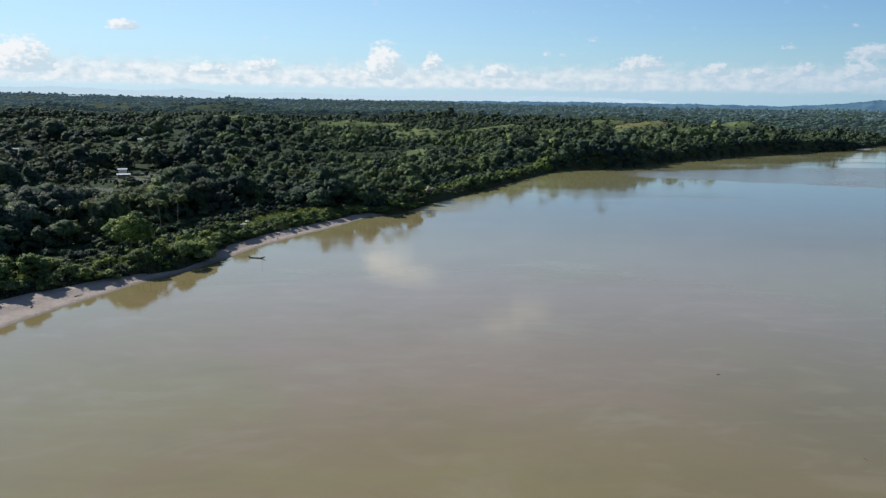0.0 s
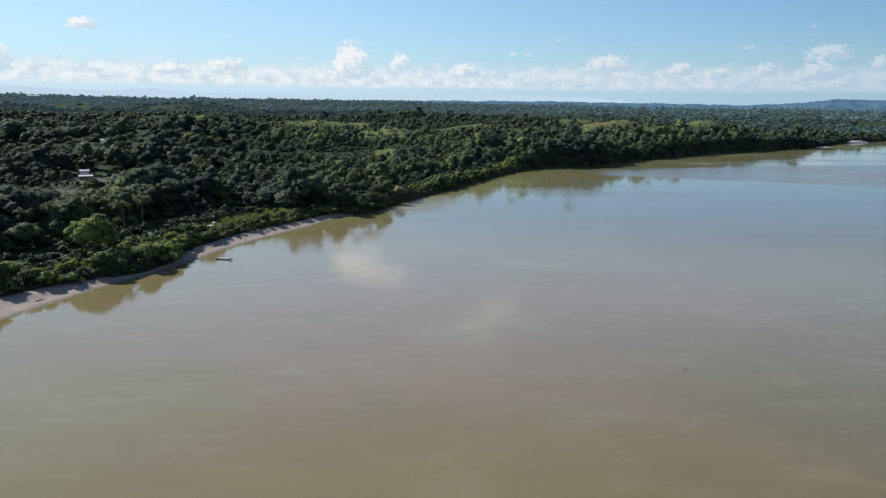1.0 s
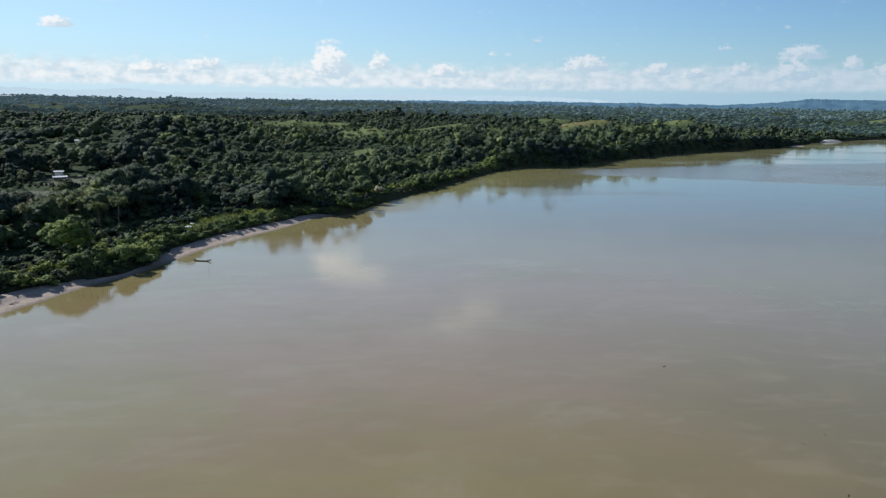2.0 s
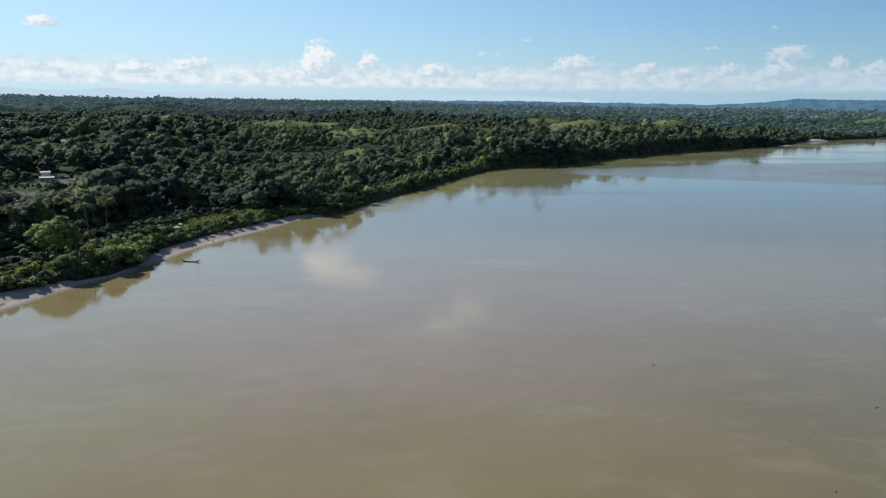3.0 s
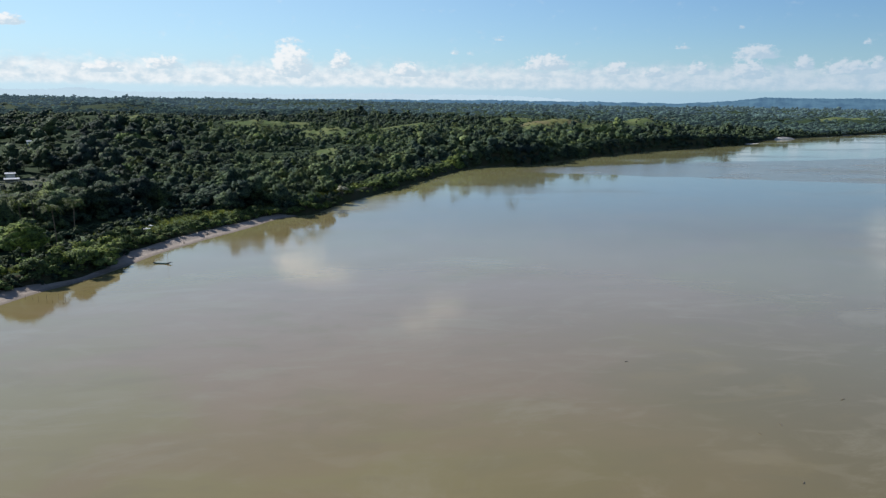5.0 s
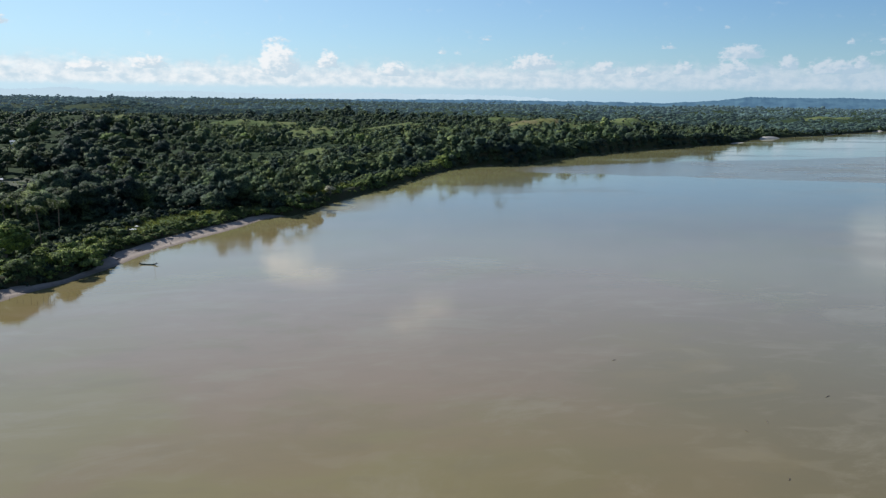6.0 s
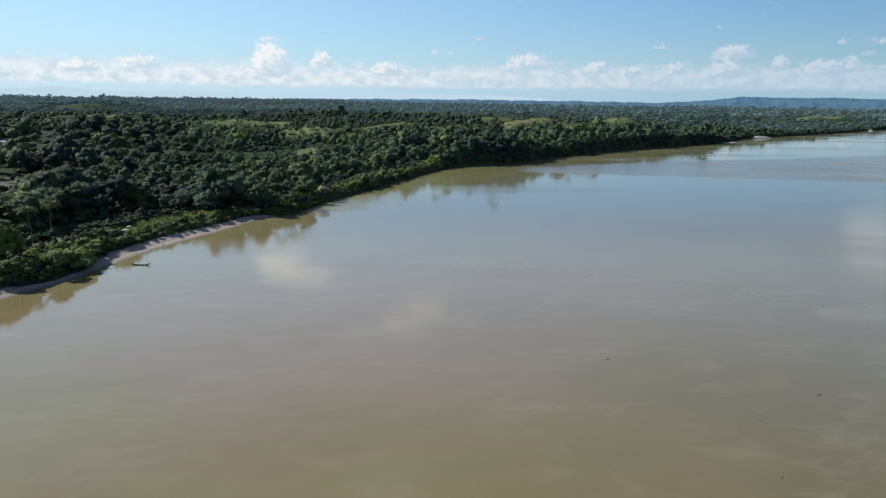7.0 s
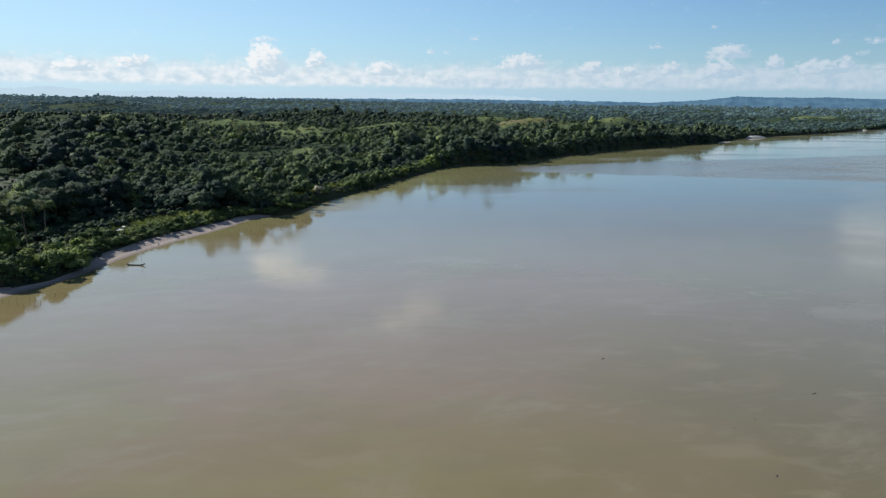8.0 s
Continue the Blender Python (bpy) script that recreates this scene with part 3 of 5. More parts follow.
# ---- plants ----
PHI = (1 + 5 ** 0.5) / 2
ICO_V = np.array([(-1, PHI, 0), (1, PHI, 0), (-1, -PHI, 0), (1, -PHI, 0), (0, -1, PHI), (0, 1, PHI), (0, -1, -PHI), (0, 1, -PHI), (PHI, 0, -1), (PHI, 0, 1), (-PHI, 0, -1), (-PHI, 0, 1)], float) / math.sqrt(1 + PHI * PHI)
ICO_F = np.array([(0, 11, 5), (0, 5, 1), (0, 1, 7), (0, 7, 10), (0, 10, 11), (1, 5, 9), (5, 11, 4), (11, 10, 2), (10, 7, 6), (7, 1, 8),
                  (3, 9, 4), (3, 4, 2), (3, 2, 6), (3, 6, 8), (3, 8, 9), (4, 9, 5), (2, 4, 11), (6, 2, 10), (8, 6, 7), (9, 8, 1)])


def finer(v, f):
    """Each triangle split in four, on the unit sphere."""
    v, mid, res = [tuple(p) for p in v], {}, []

    def half(a, b):
        k = (min(a, b), max(a, b))
        if k not in mid:
            p = np.array(v[a]) + np.array(v[b])
            v.append(tuple(p / np.linalg.norm(p)))
            mid[k] = len(v) - 1
        return mid[k]
    for a, b, c in f:
        d, e, g = half(a, b), half(b, c), half(c, a)
        res += [(a, d, g), (d, b, e), (g, e, c), (d, e, g)]
    return np.array(v), np.array(res)


OCT_V = np.array([(1, 0, 0), (-1, 0, 0), (0, 1, 0), (0, -1, 0), (0, 0, 1), (0, 0, -1)], float)
OCT_F = np.array([(0, 2, 4), (2, 1, 4), (1, 3, 4), (3, 0, 4), (2, 0, 5), (1, 2, 5), (3, 1, 5), (0, 3, 5)])
TUFT = [(OCT_V, OCT_F), (ICO_V, ICO_F), finer(ICO_V, ICO_F)]


def joined(pieces):
    vs, fs, n = [], [], 0
    for v, f in pieces:
        vs.append(v)
        fs.append(f + n)
        n += len(v)
    return np.vstack(vs), np.vstack(fs)


def leafy(pieces, centre, size, whole=0.5):
    """Joined leaf pieces with soft normals: partly those of each tuft, partly those of the whole crown."""
    pieces = [p if len(p) == 3 else (p[0], p[1], np.zeros_like(p[0])) for p in pieces]
    v, f = joined([p[:2] for p in pieces])
    own = np.vstack([p[2] for p in pieces])
    dome = (v - centre) / np.asarray(size)
    dome /= np.linalg.norm(dome, axis=1, keepdims=True) + 1e-6
    nrm = own * (1 - whole) + dome * whole
    return v, f, nrm / (np.linalg.norm(nrm, axis=1, keepdims=True) + 1e-6)


def leaf_cards(rng, centre, radii, n, size, down=0.25, bend=0.25):
    """Small folded leaf clumps over the skin of a lobe."""
    u = rng.normal(size=(n, 3))
    u /= np.linalg.norm(u, axis=1, keepdims=True)
    u[:, 2] = np.where(u[:, 2] < -0.3, -u[:, 2] * down, u[:, 2])
    p = centre + u * radii * rng.uniform(0.80, 1.26, (n, 1))
    nrm = u + rng.normal(scale=0.4, size=(n, 3))
    nrm /= np.linalg.norm(nrm, axis=1, keepdims=True)
    t = np.cross(nrm, rng.normal(size=(n, 3)))
    t /= np.linalg.norm(t, axis=1, keepdims=True) + 1e-9
    b = np.cross(nrm, t)
    s = size * rng.uniform(0.6, 1.35, (n, 1))
    v = np.stack([p - t * s, p - b * s * 0.55 - nrm * s * bend, p + t * s, p + b * s * 0.55 - nrm * s * bend], 1).reshape(-1, 3)
    k = np.arange(n)[:, None] * 4
    lean = u + rng.normal(scale=0.5, size=(n, 3))
    return v, np.vstack([k + [0, 1, 2], k + [0, 2, 3]]), np.repeat(lean, 4, 0)


def lobe_core(rng, centre, radii, fine=1, rough=0.24):
    """The dense inside of a lobe: an uneven, tufted mass, flatter below."""
    u, f = TUFT[fine]
    wave = np.zeros(len(u))
    for k in range(4):
        w = rng.normal(size=3)
        wave += np.sin(u @ (w / np.linalg.norm(w)) * rng.uniform(3.5, 8.0) + rng.uniform(0, 6.283))
    turn = Euler(rng.uniform(0, 6.283, 3)).to_matrix()
    u = u @ np.array(turn)
    v = u * (0.96 + 0.4 * rough * wave + rough * rng.uniform(-0.55, 0.55, len(u)))[:, None]
    v[:, 2] = np.where(v[:, 2] < -0.3, -0.3 + (v[:, 2] + 0.3) * 0.45, v[:, 2])
    return centre + v * radii, f, u / radii * np.mean(radii)


def tube(path, radii, sides=6):
    """A tapered tube of triangles along a path."""
    path = np.asarray(path, float)
    v = []
    for i, p in enumerate(path):
        t = path[min(i + 1, len(path) - 1)] - path[max(i - 1, 0)]
        t = t / (np.linalg.norm(t) + 1e-9)
        a = np.cross(t, (0.3, 0.9, 0.2))
        a /= np.linalg.norm(a) + 1e-9
        b = np.cross(t, a)
        for k in range(sides):
            q = 2 * math.pi * k / sides
            v.append(p + (a * math.cos(q) + b * math.sin(q)) * radii[i])
    f = []
    for i in range(len(path) - 1):
        for k in range(sides):
            m = (k + 1) % sides
            p, q = i * sides, (i + 1) * sides
            f += [(p + k, p + m, q + m), (p + k, q + m, q + k)]
    v.append(path[-1] + (path[-1] - path[-2]) * 0.02)
    f += [((len(path) - 1) * sides + k, (len(path) - 1) * sides + (k + 1) % sides, len(v) - 1) for k in range(sides)]
    return np.array(v), np.array(f)


def crown_lobes(rng, n, rx, rz, cz, lobe, flat=1.0, droop=0.75):
    """Centres and radii of the lobes of a crown, spread over an uneven dome."""
    res = []
    for i in range(n):
        ang = i * 2.4 + rng.uniform(-0.4, 0.4)
        q = math.sqrt((i + 0.5) / n)
        up = math.sqrt(max(0.0, 1 - q * q)) * rng.uniform(0.6, 1.1) - droop * q * rng.uniform(0, 1)
        c = np.array([math.cos(ang) * rx * q * rng.uniform(0.75, 1.05), math.sin(ang) * rx * q * rng.uniform(0.75, 1.05), cz + rz * up])
        r = lobe * rng.uniform(0.6, 1.3)
        res.append((c, np.array([r, r, r * rng.uniform(0.65, 0.9) * flat])))
    return res


def trunk_mesh(rng, lobes, h, r, name):
    bend = rng.normal(scale=0.25, size=2)
    fork = np.array([bend[0], bend[1], h])
    pieces = [tube([(0, 0, -0.8), (bend[0] * 0.3, bend[1] * 0.3, h * 0.5), fork], [r * 1.3, r, r * 0.75], 7)]
    for c, rad in lobes[::max(2, len(lobes) // 8)]:
        mid = fork * 0.5 + c * 0.5 + np.array([0, 0, -0.12 * np.linalg.norm(c - fork)])
        pieces.append(tube([fork - np.array([0, 0, 0.3]), mid, c], [r * 0.5, r * 0.3, r * 0.1], 4))
    v, f = joined(pieces)
    return mesh_from(name, v, f, [M_BARK], None, True)


def broadleaf_parts(seed, height_m=11.0, spread=4.6, n=24, cards=34, size=0.27, mat=None, flat=1.0, lobe=0.30):
    rng = np.random.default_rng(seed)
    crown_z = height_m * (0.58 if flat < 0.7 else 0.52)
    lobes = crown_lobes(rng, n, spread * 0.85, height_m * 0.30, crown_z, spread * lobe, flat, 0.25 if flat < 0.7 else 0.9)
    pieces = []
    if flat == 1.0:
        pieces.append(lobe_core(rng, np.array([0, 0, crown_z * 0.9]), np.array([spread * 0.68, spread * 0.68, height_m * 0.25]), 1, 0.2))
    for c, r in lobes:
        pieces.append(lobe_core(rng, c, r, 1, 0.32))
        pieces.append(leaf_cards(rng, c, r, cards, size))
    v, f, nrm = leafy(pieces, np.array([0, 0, crown_z - 0.04 * height_m]), (spread, spread, height_m * 0.32))
    return trunk_mesh(rng, lobes, height_m * 0.4, 0.028 * height_m, "trunk"), mesh_from("crown", v, f, [mat or M_LEAF], normals=nrm)


def shrub_parts(seed, spread=2.4, tall=2.6, n=12, cards=32, size=0.19, mat=None, fine=1):
    rng = np.random.default_rng(seed)
    lobes = crown_lobes(rng, n, spread * 0.8, tall * 0.45, tall * 0.36, spread * (0.30 if n > 6 else 0.40))
    pieces = []
    for c, r in lobes:
        pieces.append(lobe_core(rng, c, r, fine, 0.32))
        if cards:
            pieces.append(leaf_cards(rng, c, r, cards, size, 0.6))
    v, f, nrm = leafy(pieces, np.array([0, 0, 0.25 * tall]), (spread, spread, 0.75 * tall))
    st = []
    for k in range(5):
        e = lobes[k % n][0]
        st.append(tube([(0.1 * k - 0.2, 0.1 * (k % 2), -0.5), e * 0.5, e], [0.07, 0.05, 0.02], 4))
    sv, sf = joined(st)
    return mesh_from("stem", sv, sf, [M_BARK]), mesh_from("crown", v, f, [mat or M_SHRUB], normals=nrm), (v, f, nrm)


def frond(rng, length, rise, droop, ang, leaf, n=9):
    """One feather leaf: a bowed spine with hanging leaflets."""
    pts = []
    for i in range(n + 1):
        t = i / n
        pts.append(np.array([length * t * (1 - 0.18 * t), 0, rise * length * t - droop * length * t * t]))
    pts = np.array(pts)
    v, f = [], []
    for i in range(n):
        p, q = pts[i], pts[i + 1]
        w = leaf * math.sin(math.pi * min(0.97, (i + 1.2) / (n + 1))) ** 0.6 + 0.1
        for s in (-1, 1):
            k = len(v)
            tip = q + (q - p) * rng.uniform(0.3, 0.9) + np.array([0, s * w, -w * rng.uniform(0.25, 0.7)])
            v += [p, p * 0.35 + q * 0.65, tip]
            f.append((k, k + 1, k + 2))
    v = np.array(v)
    c, s = math.cos(ang), math.sin(ang)
    return np.stack([v[:, 0] * c - v[:, 1] * s, v[:, 0] * s + v[:, 1] * c, v[:, 2]], -1), np.array(f)


def palm_parts(seed, tall=11.0, fronds=22, length=4.2):
    rng = np.random.default_rng(seed)
    lean = rng.normal(scale=0.7, size=2)
    path = [(lean[0] * t * t, lean[1] * t * t, -0.5 + (tall + 0.5) * t) for t in np.linspace(0, 1, 6)]
    v, f = tube(path, [0.24, 0.18, 0.16, 0.15, 0.14, 0.15], 7)
    top = np.array(path[-1])
    pieces = []
    for k in range(fronds):
        a = k * 2.4 + rng.uniform(-0.3, 0.3)
        up = rng.uniform(-0.05, 1.1)
        fv, ff = frond(rng, length * rng.uniform(0.85, 1.1), up, 0.55 + 0.3 * up, a, 1.0)
        pieces.append((fv + top, ff))
    cv, cf = joined(pieces)
    return mesh_from("trunk", v, f, [M_BARK], None, True), mesh_from("crown", cv, cf, [M_PALM]), leafy([(cv, cf)], top - np.array([0, 0, 1.5]), (1, 1, 1), 1.0)


def banana_parts(seed):
    rng = np.random.default_rng(seed)
    v, f = tube([(0, 0, -0.4), (0.05, 0, 1.2), (0.08, 0.05, 2.3)], [0.18, 0.14, 0.09], 7)
    pieces = []
    for k in range(9):
        a, up, ln = k * 2.4, rng.uniform(0.5, 1.6), rng.uniform(1.7, 2.4)
        n = 6
        vs, fs = [], []
        for i in range(n + 1):
            t = i / n
            w = 0.36 * math.sin(math.pi * (0.08 + 0.9 * t)) ** 0.7
            x, z = ln * t * (1 - 0.25 * t), 2.2 + up * ln * 0.6 * t - 0.85 * ln * t * t
            vs += [(x, -w, z - 0.08 * w), (x, 0, z + 0.06), (x, w, z - 0.08 * w)]
            if i:
                b = 3 * i
                for c in (0, 1):
                    fs += [(b - 3 + c, b - 2 + c, b + 1 + c), (b - 3 + c, b + 1 + c, b + c)]
        vs = np.array(vs)
        c, s = math.cos(a), math.sin(a)
        pieces.append((np.stack([vs[:, 0] * c - vs[:, 1] * s, vs[:, 0] * s + vs[:, 1] * c, vs[:, 2]], -1), np.array(fs)))
    cv, cf = joined(pieces)
    return mesh_from("stem", v, f, [M_BANANA], None, True), mesh_from("crown", cv, cf, [M_BANANA], None, True), (cv, cf)


class Kind:
    """A plant with its parts, built once and then copied."""

    def __init__(self, name, parts, label, category, group):
        self.name, self.parts, self.label, self.category, self.group, self.master = name, parts, label, category, group, None

    def plant(self, x, y, scale, turn, lift=0.0, tall=1.0):
        m = Matrix.LocRotScale((x, y, h1(x, y) + lift), Euler((0, 0, turn)), (scale, scale, scale * tall))
        if self.master is None:
            self.master = thing(self.name, Matrix(), self.label, self.category, self.group)
            for me in self.parts:
                part(me.name.split(".")[0], me, self.master)
            self.master.matrix_world = m
            return self.master
        ob = copy_thing(self.master, Matrix())
        ob.matrix_basis = m
        return ob


trees = [Kind("tree", broadleaf_parts(100 + i, 9.8 + 0.8 * (i % 3), 4.9 + 0.45 * (i % 4), 22 + 2 * (i % 3), mat=M_LEAF if i % 3 == 0 else M_SHADED_LEAF), "dense dark-green broadleaf tree in riverside woodland", "tree", "woodland trees") for i in range(7)]
shrubs = [Kind("bush", shrub_parts(200 + i, 2.2 + 0.3 * (i % 3), 2.4 + 0.3 * (i % 2))[:2], "leafy yellow-green bush on the river bank", "bush", "bank bushes") for i in range(5)]
palms = [Kind("coconut_palm", palm_parts(300 + i, 10 + i)[:2], "slim coconut palm with drooping feathery fronds", "palm", "coconut palms") for i in range(4)]
bananas = [Kind("banana_plant", banana_parts(400 + i)[:2], "banana plant with broad pale glossy leaves", "banana plant", "banana plants") for i in range(2)]


def spread_points(rng, spacing, x0, x1, y0, y1):
    gx, gy = np.meshgrid(np.arange(x0, x1, spacing), np.arange(y0, y1, spacing))
    x = gx.ravel() + rng.uniform(-0.7, 0.7, gx.size) * spacing
    y = gy.ravel() + rng.uniform(-0.7, 0.7, gx.size) * spacing
    return x, y


def setback(arc):
    """How far behind the sand the tall trees begin."""
    return np.interp(arc, [-200, -60, 40, 75, 100, 115, 180, 195, 265, 285, 320, 480, 515, 530, 5000], [20, 30, 46, 48, 48, 46, 42, 6, 5, 22, 28, 28, 14, 7, 7])


def grove(x, y):
    """The old tall trees behind the fields."""
    wide = np.exp(-(((x + 310) / 190) ** 2 + ((y - 690) / 190) ** 2))
    return np.maximum(wide, 0.9 * np.exp(-(((x + 215) / 85) ** 2 + ((y - 562) / 42) ** 2)))


def stand(x, y):
    """Relative height of the trees: older and younger stands."""
    s = 0.95 + 0.40 * lattice(x, y, 75, 31) + 0.36 * lattice(x, y, 26, 32)
    d, arc = inland(x, y)
    # by the beach, low growth in the lee of a taller belt
    near = step(arc, -200, -100) * step(arc, 205, 190)
    e = d - beach(arc)
    front = near * step(e, 36, 46) * step(e, 70, 60)
    s = s * (1 - 0.40 * near * step(e, 46, 36)) * (1 + 0.22 * near * step(e, 44, 54) * step(e, 100, 76))
    s = s + front * (1.0 + 0.18 * lattice(x, y, 14, 33) - s)
    s = s * (1 + 0.38 * step(arc, 285, 340) * step(arc, 1300, 900) * step(e, 70, 30))
    s = s * (1 - 0.22 * step(arc, 190, 215) * step(arc, 330, 285) * step(e, 22, 8))
    # lower trees round the far pastures, so the camera sees the grass
    s = s * np.where((open_kind(x, y, 40.0) > 0) & (y > 570), 0.7, 1.0)
    # trees before the fields kept low, to open the camera's view of them
    low = np.exp(-(((x + 170) / 27) ** 4 + ((y - 358) / 42) ** 4))
    low = np.maximum(low, np.exp(-(((x + 198) / 40) ** 4 + ((y - 435) / 58) ** 4)))
    # thin young growth in the dip of the bluff
    s = s * (1 - 0.3 * step(arc, 635, 665) * step(arc, 745, 715) * step(d, 70, 40))
    return np.clip(s * (1 - 0.62 * low), 0.3, 1.4)


def wood(name, label, x, y, templates, rng, lo, hi, mat, sink=0.3):
    """Many joined trees as one object."""
    z = height(x, y) - sink
    old = stand(x, y)
    pieces = []
    pick = rng.integers(0, len(templates), len(x))
    for k, (tv, tf, tn) in enumerate(templates):
        sel = pick == k
        m = int(sel.sum())
        if not m:
            continue
        a, s = rng.uniform(0, 6.283, m), lo * (hi / lo) ** (rng.random(m) ** 1.5) * old[sel]
        c, q = np.cos(a) * s, np.sin(a) * s
        px = tv[None, :, 0] * c[:, None] - tv[None, :, 1] * q[:, None] + x[sel][:, None]
        py = tv[None, :, 0] * q[:, None] + tv[None, :, 1] * c[:, None] + y[sel][:, None]
        pz = tv[None, :, 2] * (s * rng.uniform(0.75, 1.4, m))[:, None] + z[sel][:, None]
        v = np.stack([px, py, pz], -1).reshape(-1, 3)
        f = (tf[None] + (np.arange(m) * len(tv))[:, None, None]).reshape(-1, 3)
        ca, sa = np.cos(a)[:, None], np.sin(a)[:, None]
        turned = np.stack([tn[None, :, 0] * ca - tn[None, :, 1] * sa, tn[None, :, 0] * sa + tn[None, :, 1] * ca, np.repeat(tn[None, :, 2], m, 0)], -1).reshape(-1, 3)
        pieces.append((v, f, turned))
    v, f = joined([p[:2] for p in pieces])
    me = mesh_from(name, v, f, [mat], normals=np.vstack([p[2] for p in pieces]))
    return tagged(new(name, me), label, "woodland", kind="stuff")


def small_tree(seed, height_m, spread, n, cards, size, stem=True, fine=1, lobe=0.33):
    """A tree for the joined woods: a dark inner mass under many uneven leaf tufts."""
    rng = np.random.default_rng(seed)
    lobes = crown_lobes(rng, n, spread * 0.85, height_m * 0.30, height_m * 0.52, spread * lobe)
    pieces = [tube([(0, 0, -0.5), (0, 0, height_m * 0.5)], [0.25, 0.18], 4)] if stem else []
    pieces.append(lobe_core(rng, np.array([0, 0, height_m * 0.46]), np.array([spread * 0.7, spread * 0.7, height_m * 0.26]), min(1, fine), 0.2))
    for c, r in lobes:
        pieces.append(lobe_core(rng, c, r, fine, 0.34))
        if cards:
            pieces.append(leaf_cards(rng, c, r, cards, size))
    return leafy(pieces, np.array([0, 0, height_m * 0.47]), (spread, spread, height_m * 0.32))


# ---- nearest woods, tree by tree ----
RAIN = (-114.6, 253.4)
rng = np.random.default_rng(7)
x, y = spread_points(rng, 6.4, -420, 480, 120, 640)
d, arc = inland(x, y)
az_deg = np.degrees(np.arctan2(x, y))
keep = (d > beach(arc) + setback(arc)) & (open_kind(x, y, 1.5) == 0) & (az_deg > -37) & (np.hypot(x, y) < 640)
keep &= np.hypot(x - RAIN[0], y - RAIN[1]) > 14
keep &= rng.random(x.size) > 1.6 * (grove(x, y) - 0.25)
x, y, d, arc = x[keep], y[keep], d[keep], arc[keep]
order = np.argsort(np.hypot(x + 105, y - 290))
x, y, d, arc = x[order], y[order], d[order], arc[order]
NEAR = 250
old = stand(x, y)
for i in range(min(NEAR, len(x))):
    palm = rng.random() < (0.0 if math.hypot((x[i] + 150) / 45, (y[i] - 300) / 30) < 1 else (0.3 if lattice(x[i:i + 1], y[i:i + 1], 40, 41)[0] > 0.2 else 0.04))
    if palm:
        palms[i % 4].plant(x[i], y[i], rng.uniform(0.55, 0.8), rng.uniform(0, 6.28))
    else:
        trees[i % 7].plant(x[i], y[i], 0.7 * 2.1 ** (rng.random() ** 1.3) * old[i], rng.uniform(0, 6.28), -0.2, rng.uniform(0.85, 1.15))
t_mid = [small_tree(500 + i, 9.8 + i % 3, 3.9 + 0.5 * (i % 3), 11 + 2 * (i % 2), 10, 0.36) for i in range(7)]
t_mid += [palm_parts(350 + i, 10 + i, 16)[2] for i in range(2)]
x, y = x[NEAR:], y[NEAR:]
dark = (x < -110 + 25 * lattice(x, y, 40, 43)) & (y > 290)
# this stand takes the darker leaves, whose colour holds its shade
wood("garden_woodland", "trees round the small fields with shade in their leaf colour", x[dark], y[dark], t_mid, rng, 0.6, 1.5, M_SHADED_LEAF)
wood("near_woodland", "dense green riverside woodland canopy", x[~dark], y[~dark], t_mid, rng, 0.6, 1.5, M_LEAF)

gx, gy = spread_points(rng, 15.0, -700, 60, 420, 1000)
gd, _ = inland(gx, gy)
keep = (rng.random(gx.size) < 1.8 * (grove(gx, gy) - 0.2)) & (open_kind(gx, gy, 5.0) == 0) & (np.degrees(np.arctan2(gx, gy)) > -37) & (gd > 60)
t_grove = [small_tree(550 + i, 13.0 + i % 3, 8.6, 22, 3, 0.5, lobe=0.26) for i in range(5)]
wood("old_grove", "tall old trees with broad dark crowns", gx[keep], gy[keep], t_grove, rng, 0.55, 1.1, M_SHADED_LEAF)
for name, label, gap, r0, r1, seed, lobes in [("middle_woodland", "rolling green woodland canopy over low hills", 7.3, 636, 980, 600, 4), ("upland_woodland", "green woodland on the farther low hills", 10.2, 980, 1500, 620, 3)]:
    x, y = spread_points(rng, gap, -1300, 1500, 380, 2100)
    d, arc = inland(x, y)
    R, az_deg = np.hypot(x, y), np.degrees(np.arctan2(x, y))
    keep = (d > beach(arc) + 1 + setback(arc) * 0.7) & (R > r0) & (R < r1) & (az_deg > -36) & (az_deg < 46)
    keep &= (open_kind(x, y, 1.0) == 0) | (rng.random(x.size) < 0.16)
    keep &= rng.random(x.size) > 1.6 * (grove(x, y) - 0.25)
    t_far = [small_tree(seed + i, 8.6 + i % 3, 3.9 if lobes > 3 else 4.6, 7 if lobes > 3 else 6, 2 if lobes > 3 else 0, 0.5, False, 1 if lobes > 3 else 0, 0.34 if lobes > 3 else 0.42) for i in range(7)]
    t_far += [palm_parts(360 + i, 9 + i, 11)[2] for i in range(2 if lobes > 3 else 0)]
    wood(name, label, x[keep], y[keep], t_far, rng, 0.5, 1.5, M_LEAF if lobes > 3 else M_UPLAND)

x, y = spread_points(rng, 15.5, -1700, 2300, 900, 2400)
d, arc = inland(x, y)
R, az_deg = np.hypot(x, y), np.degrees(np.arctan2(x, y))
keep = (d > 3) & (R > 1490) & (R < 2300) & (az_deg > -36) & (az_deg < 46) & (open_kind(x, y, 3.0) == 0)
# clearings and pastures between the woods
keep &= (lattice(x, y, 120, 81) + 0.5 * lattice(x, y, 47, 82) < 0.62) | (rng.random(x.size) < 0.1)
FAR_XY = (x[keep], y[keep])


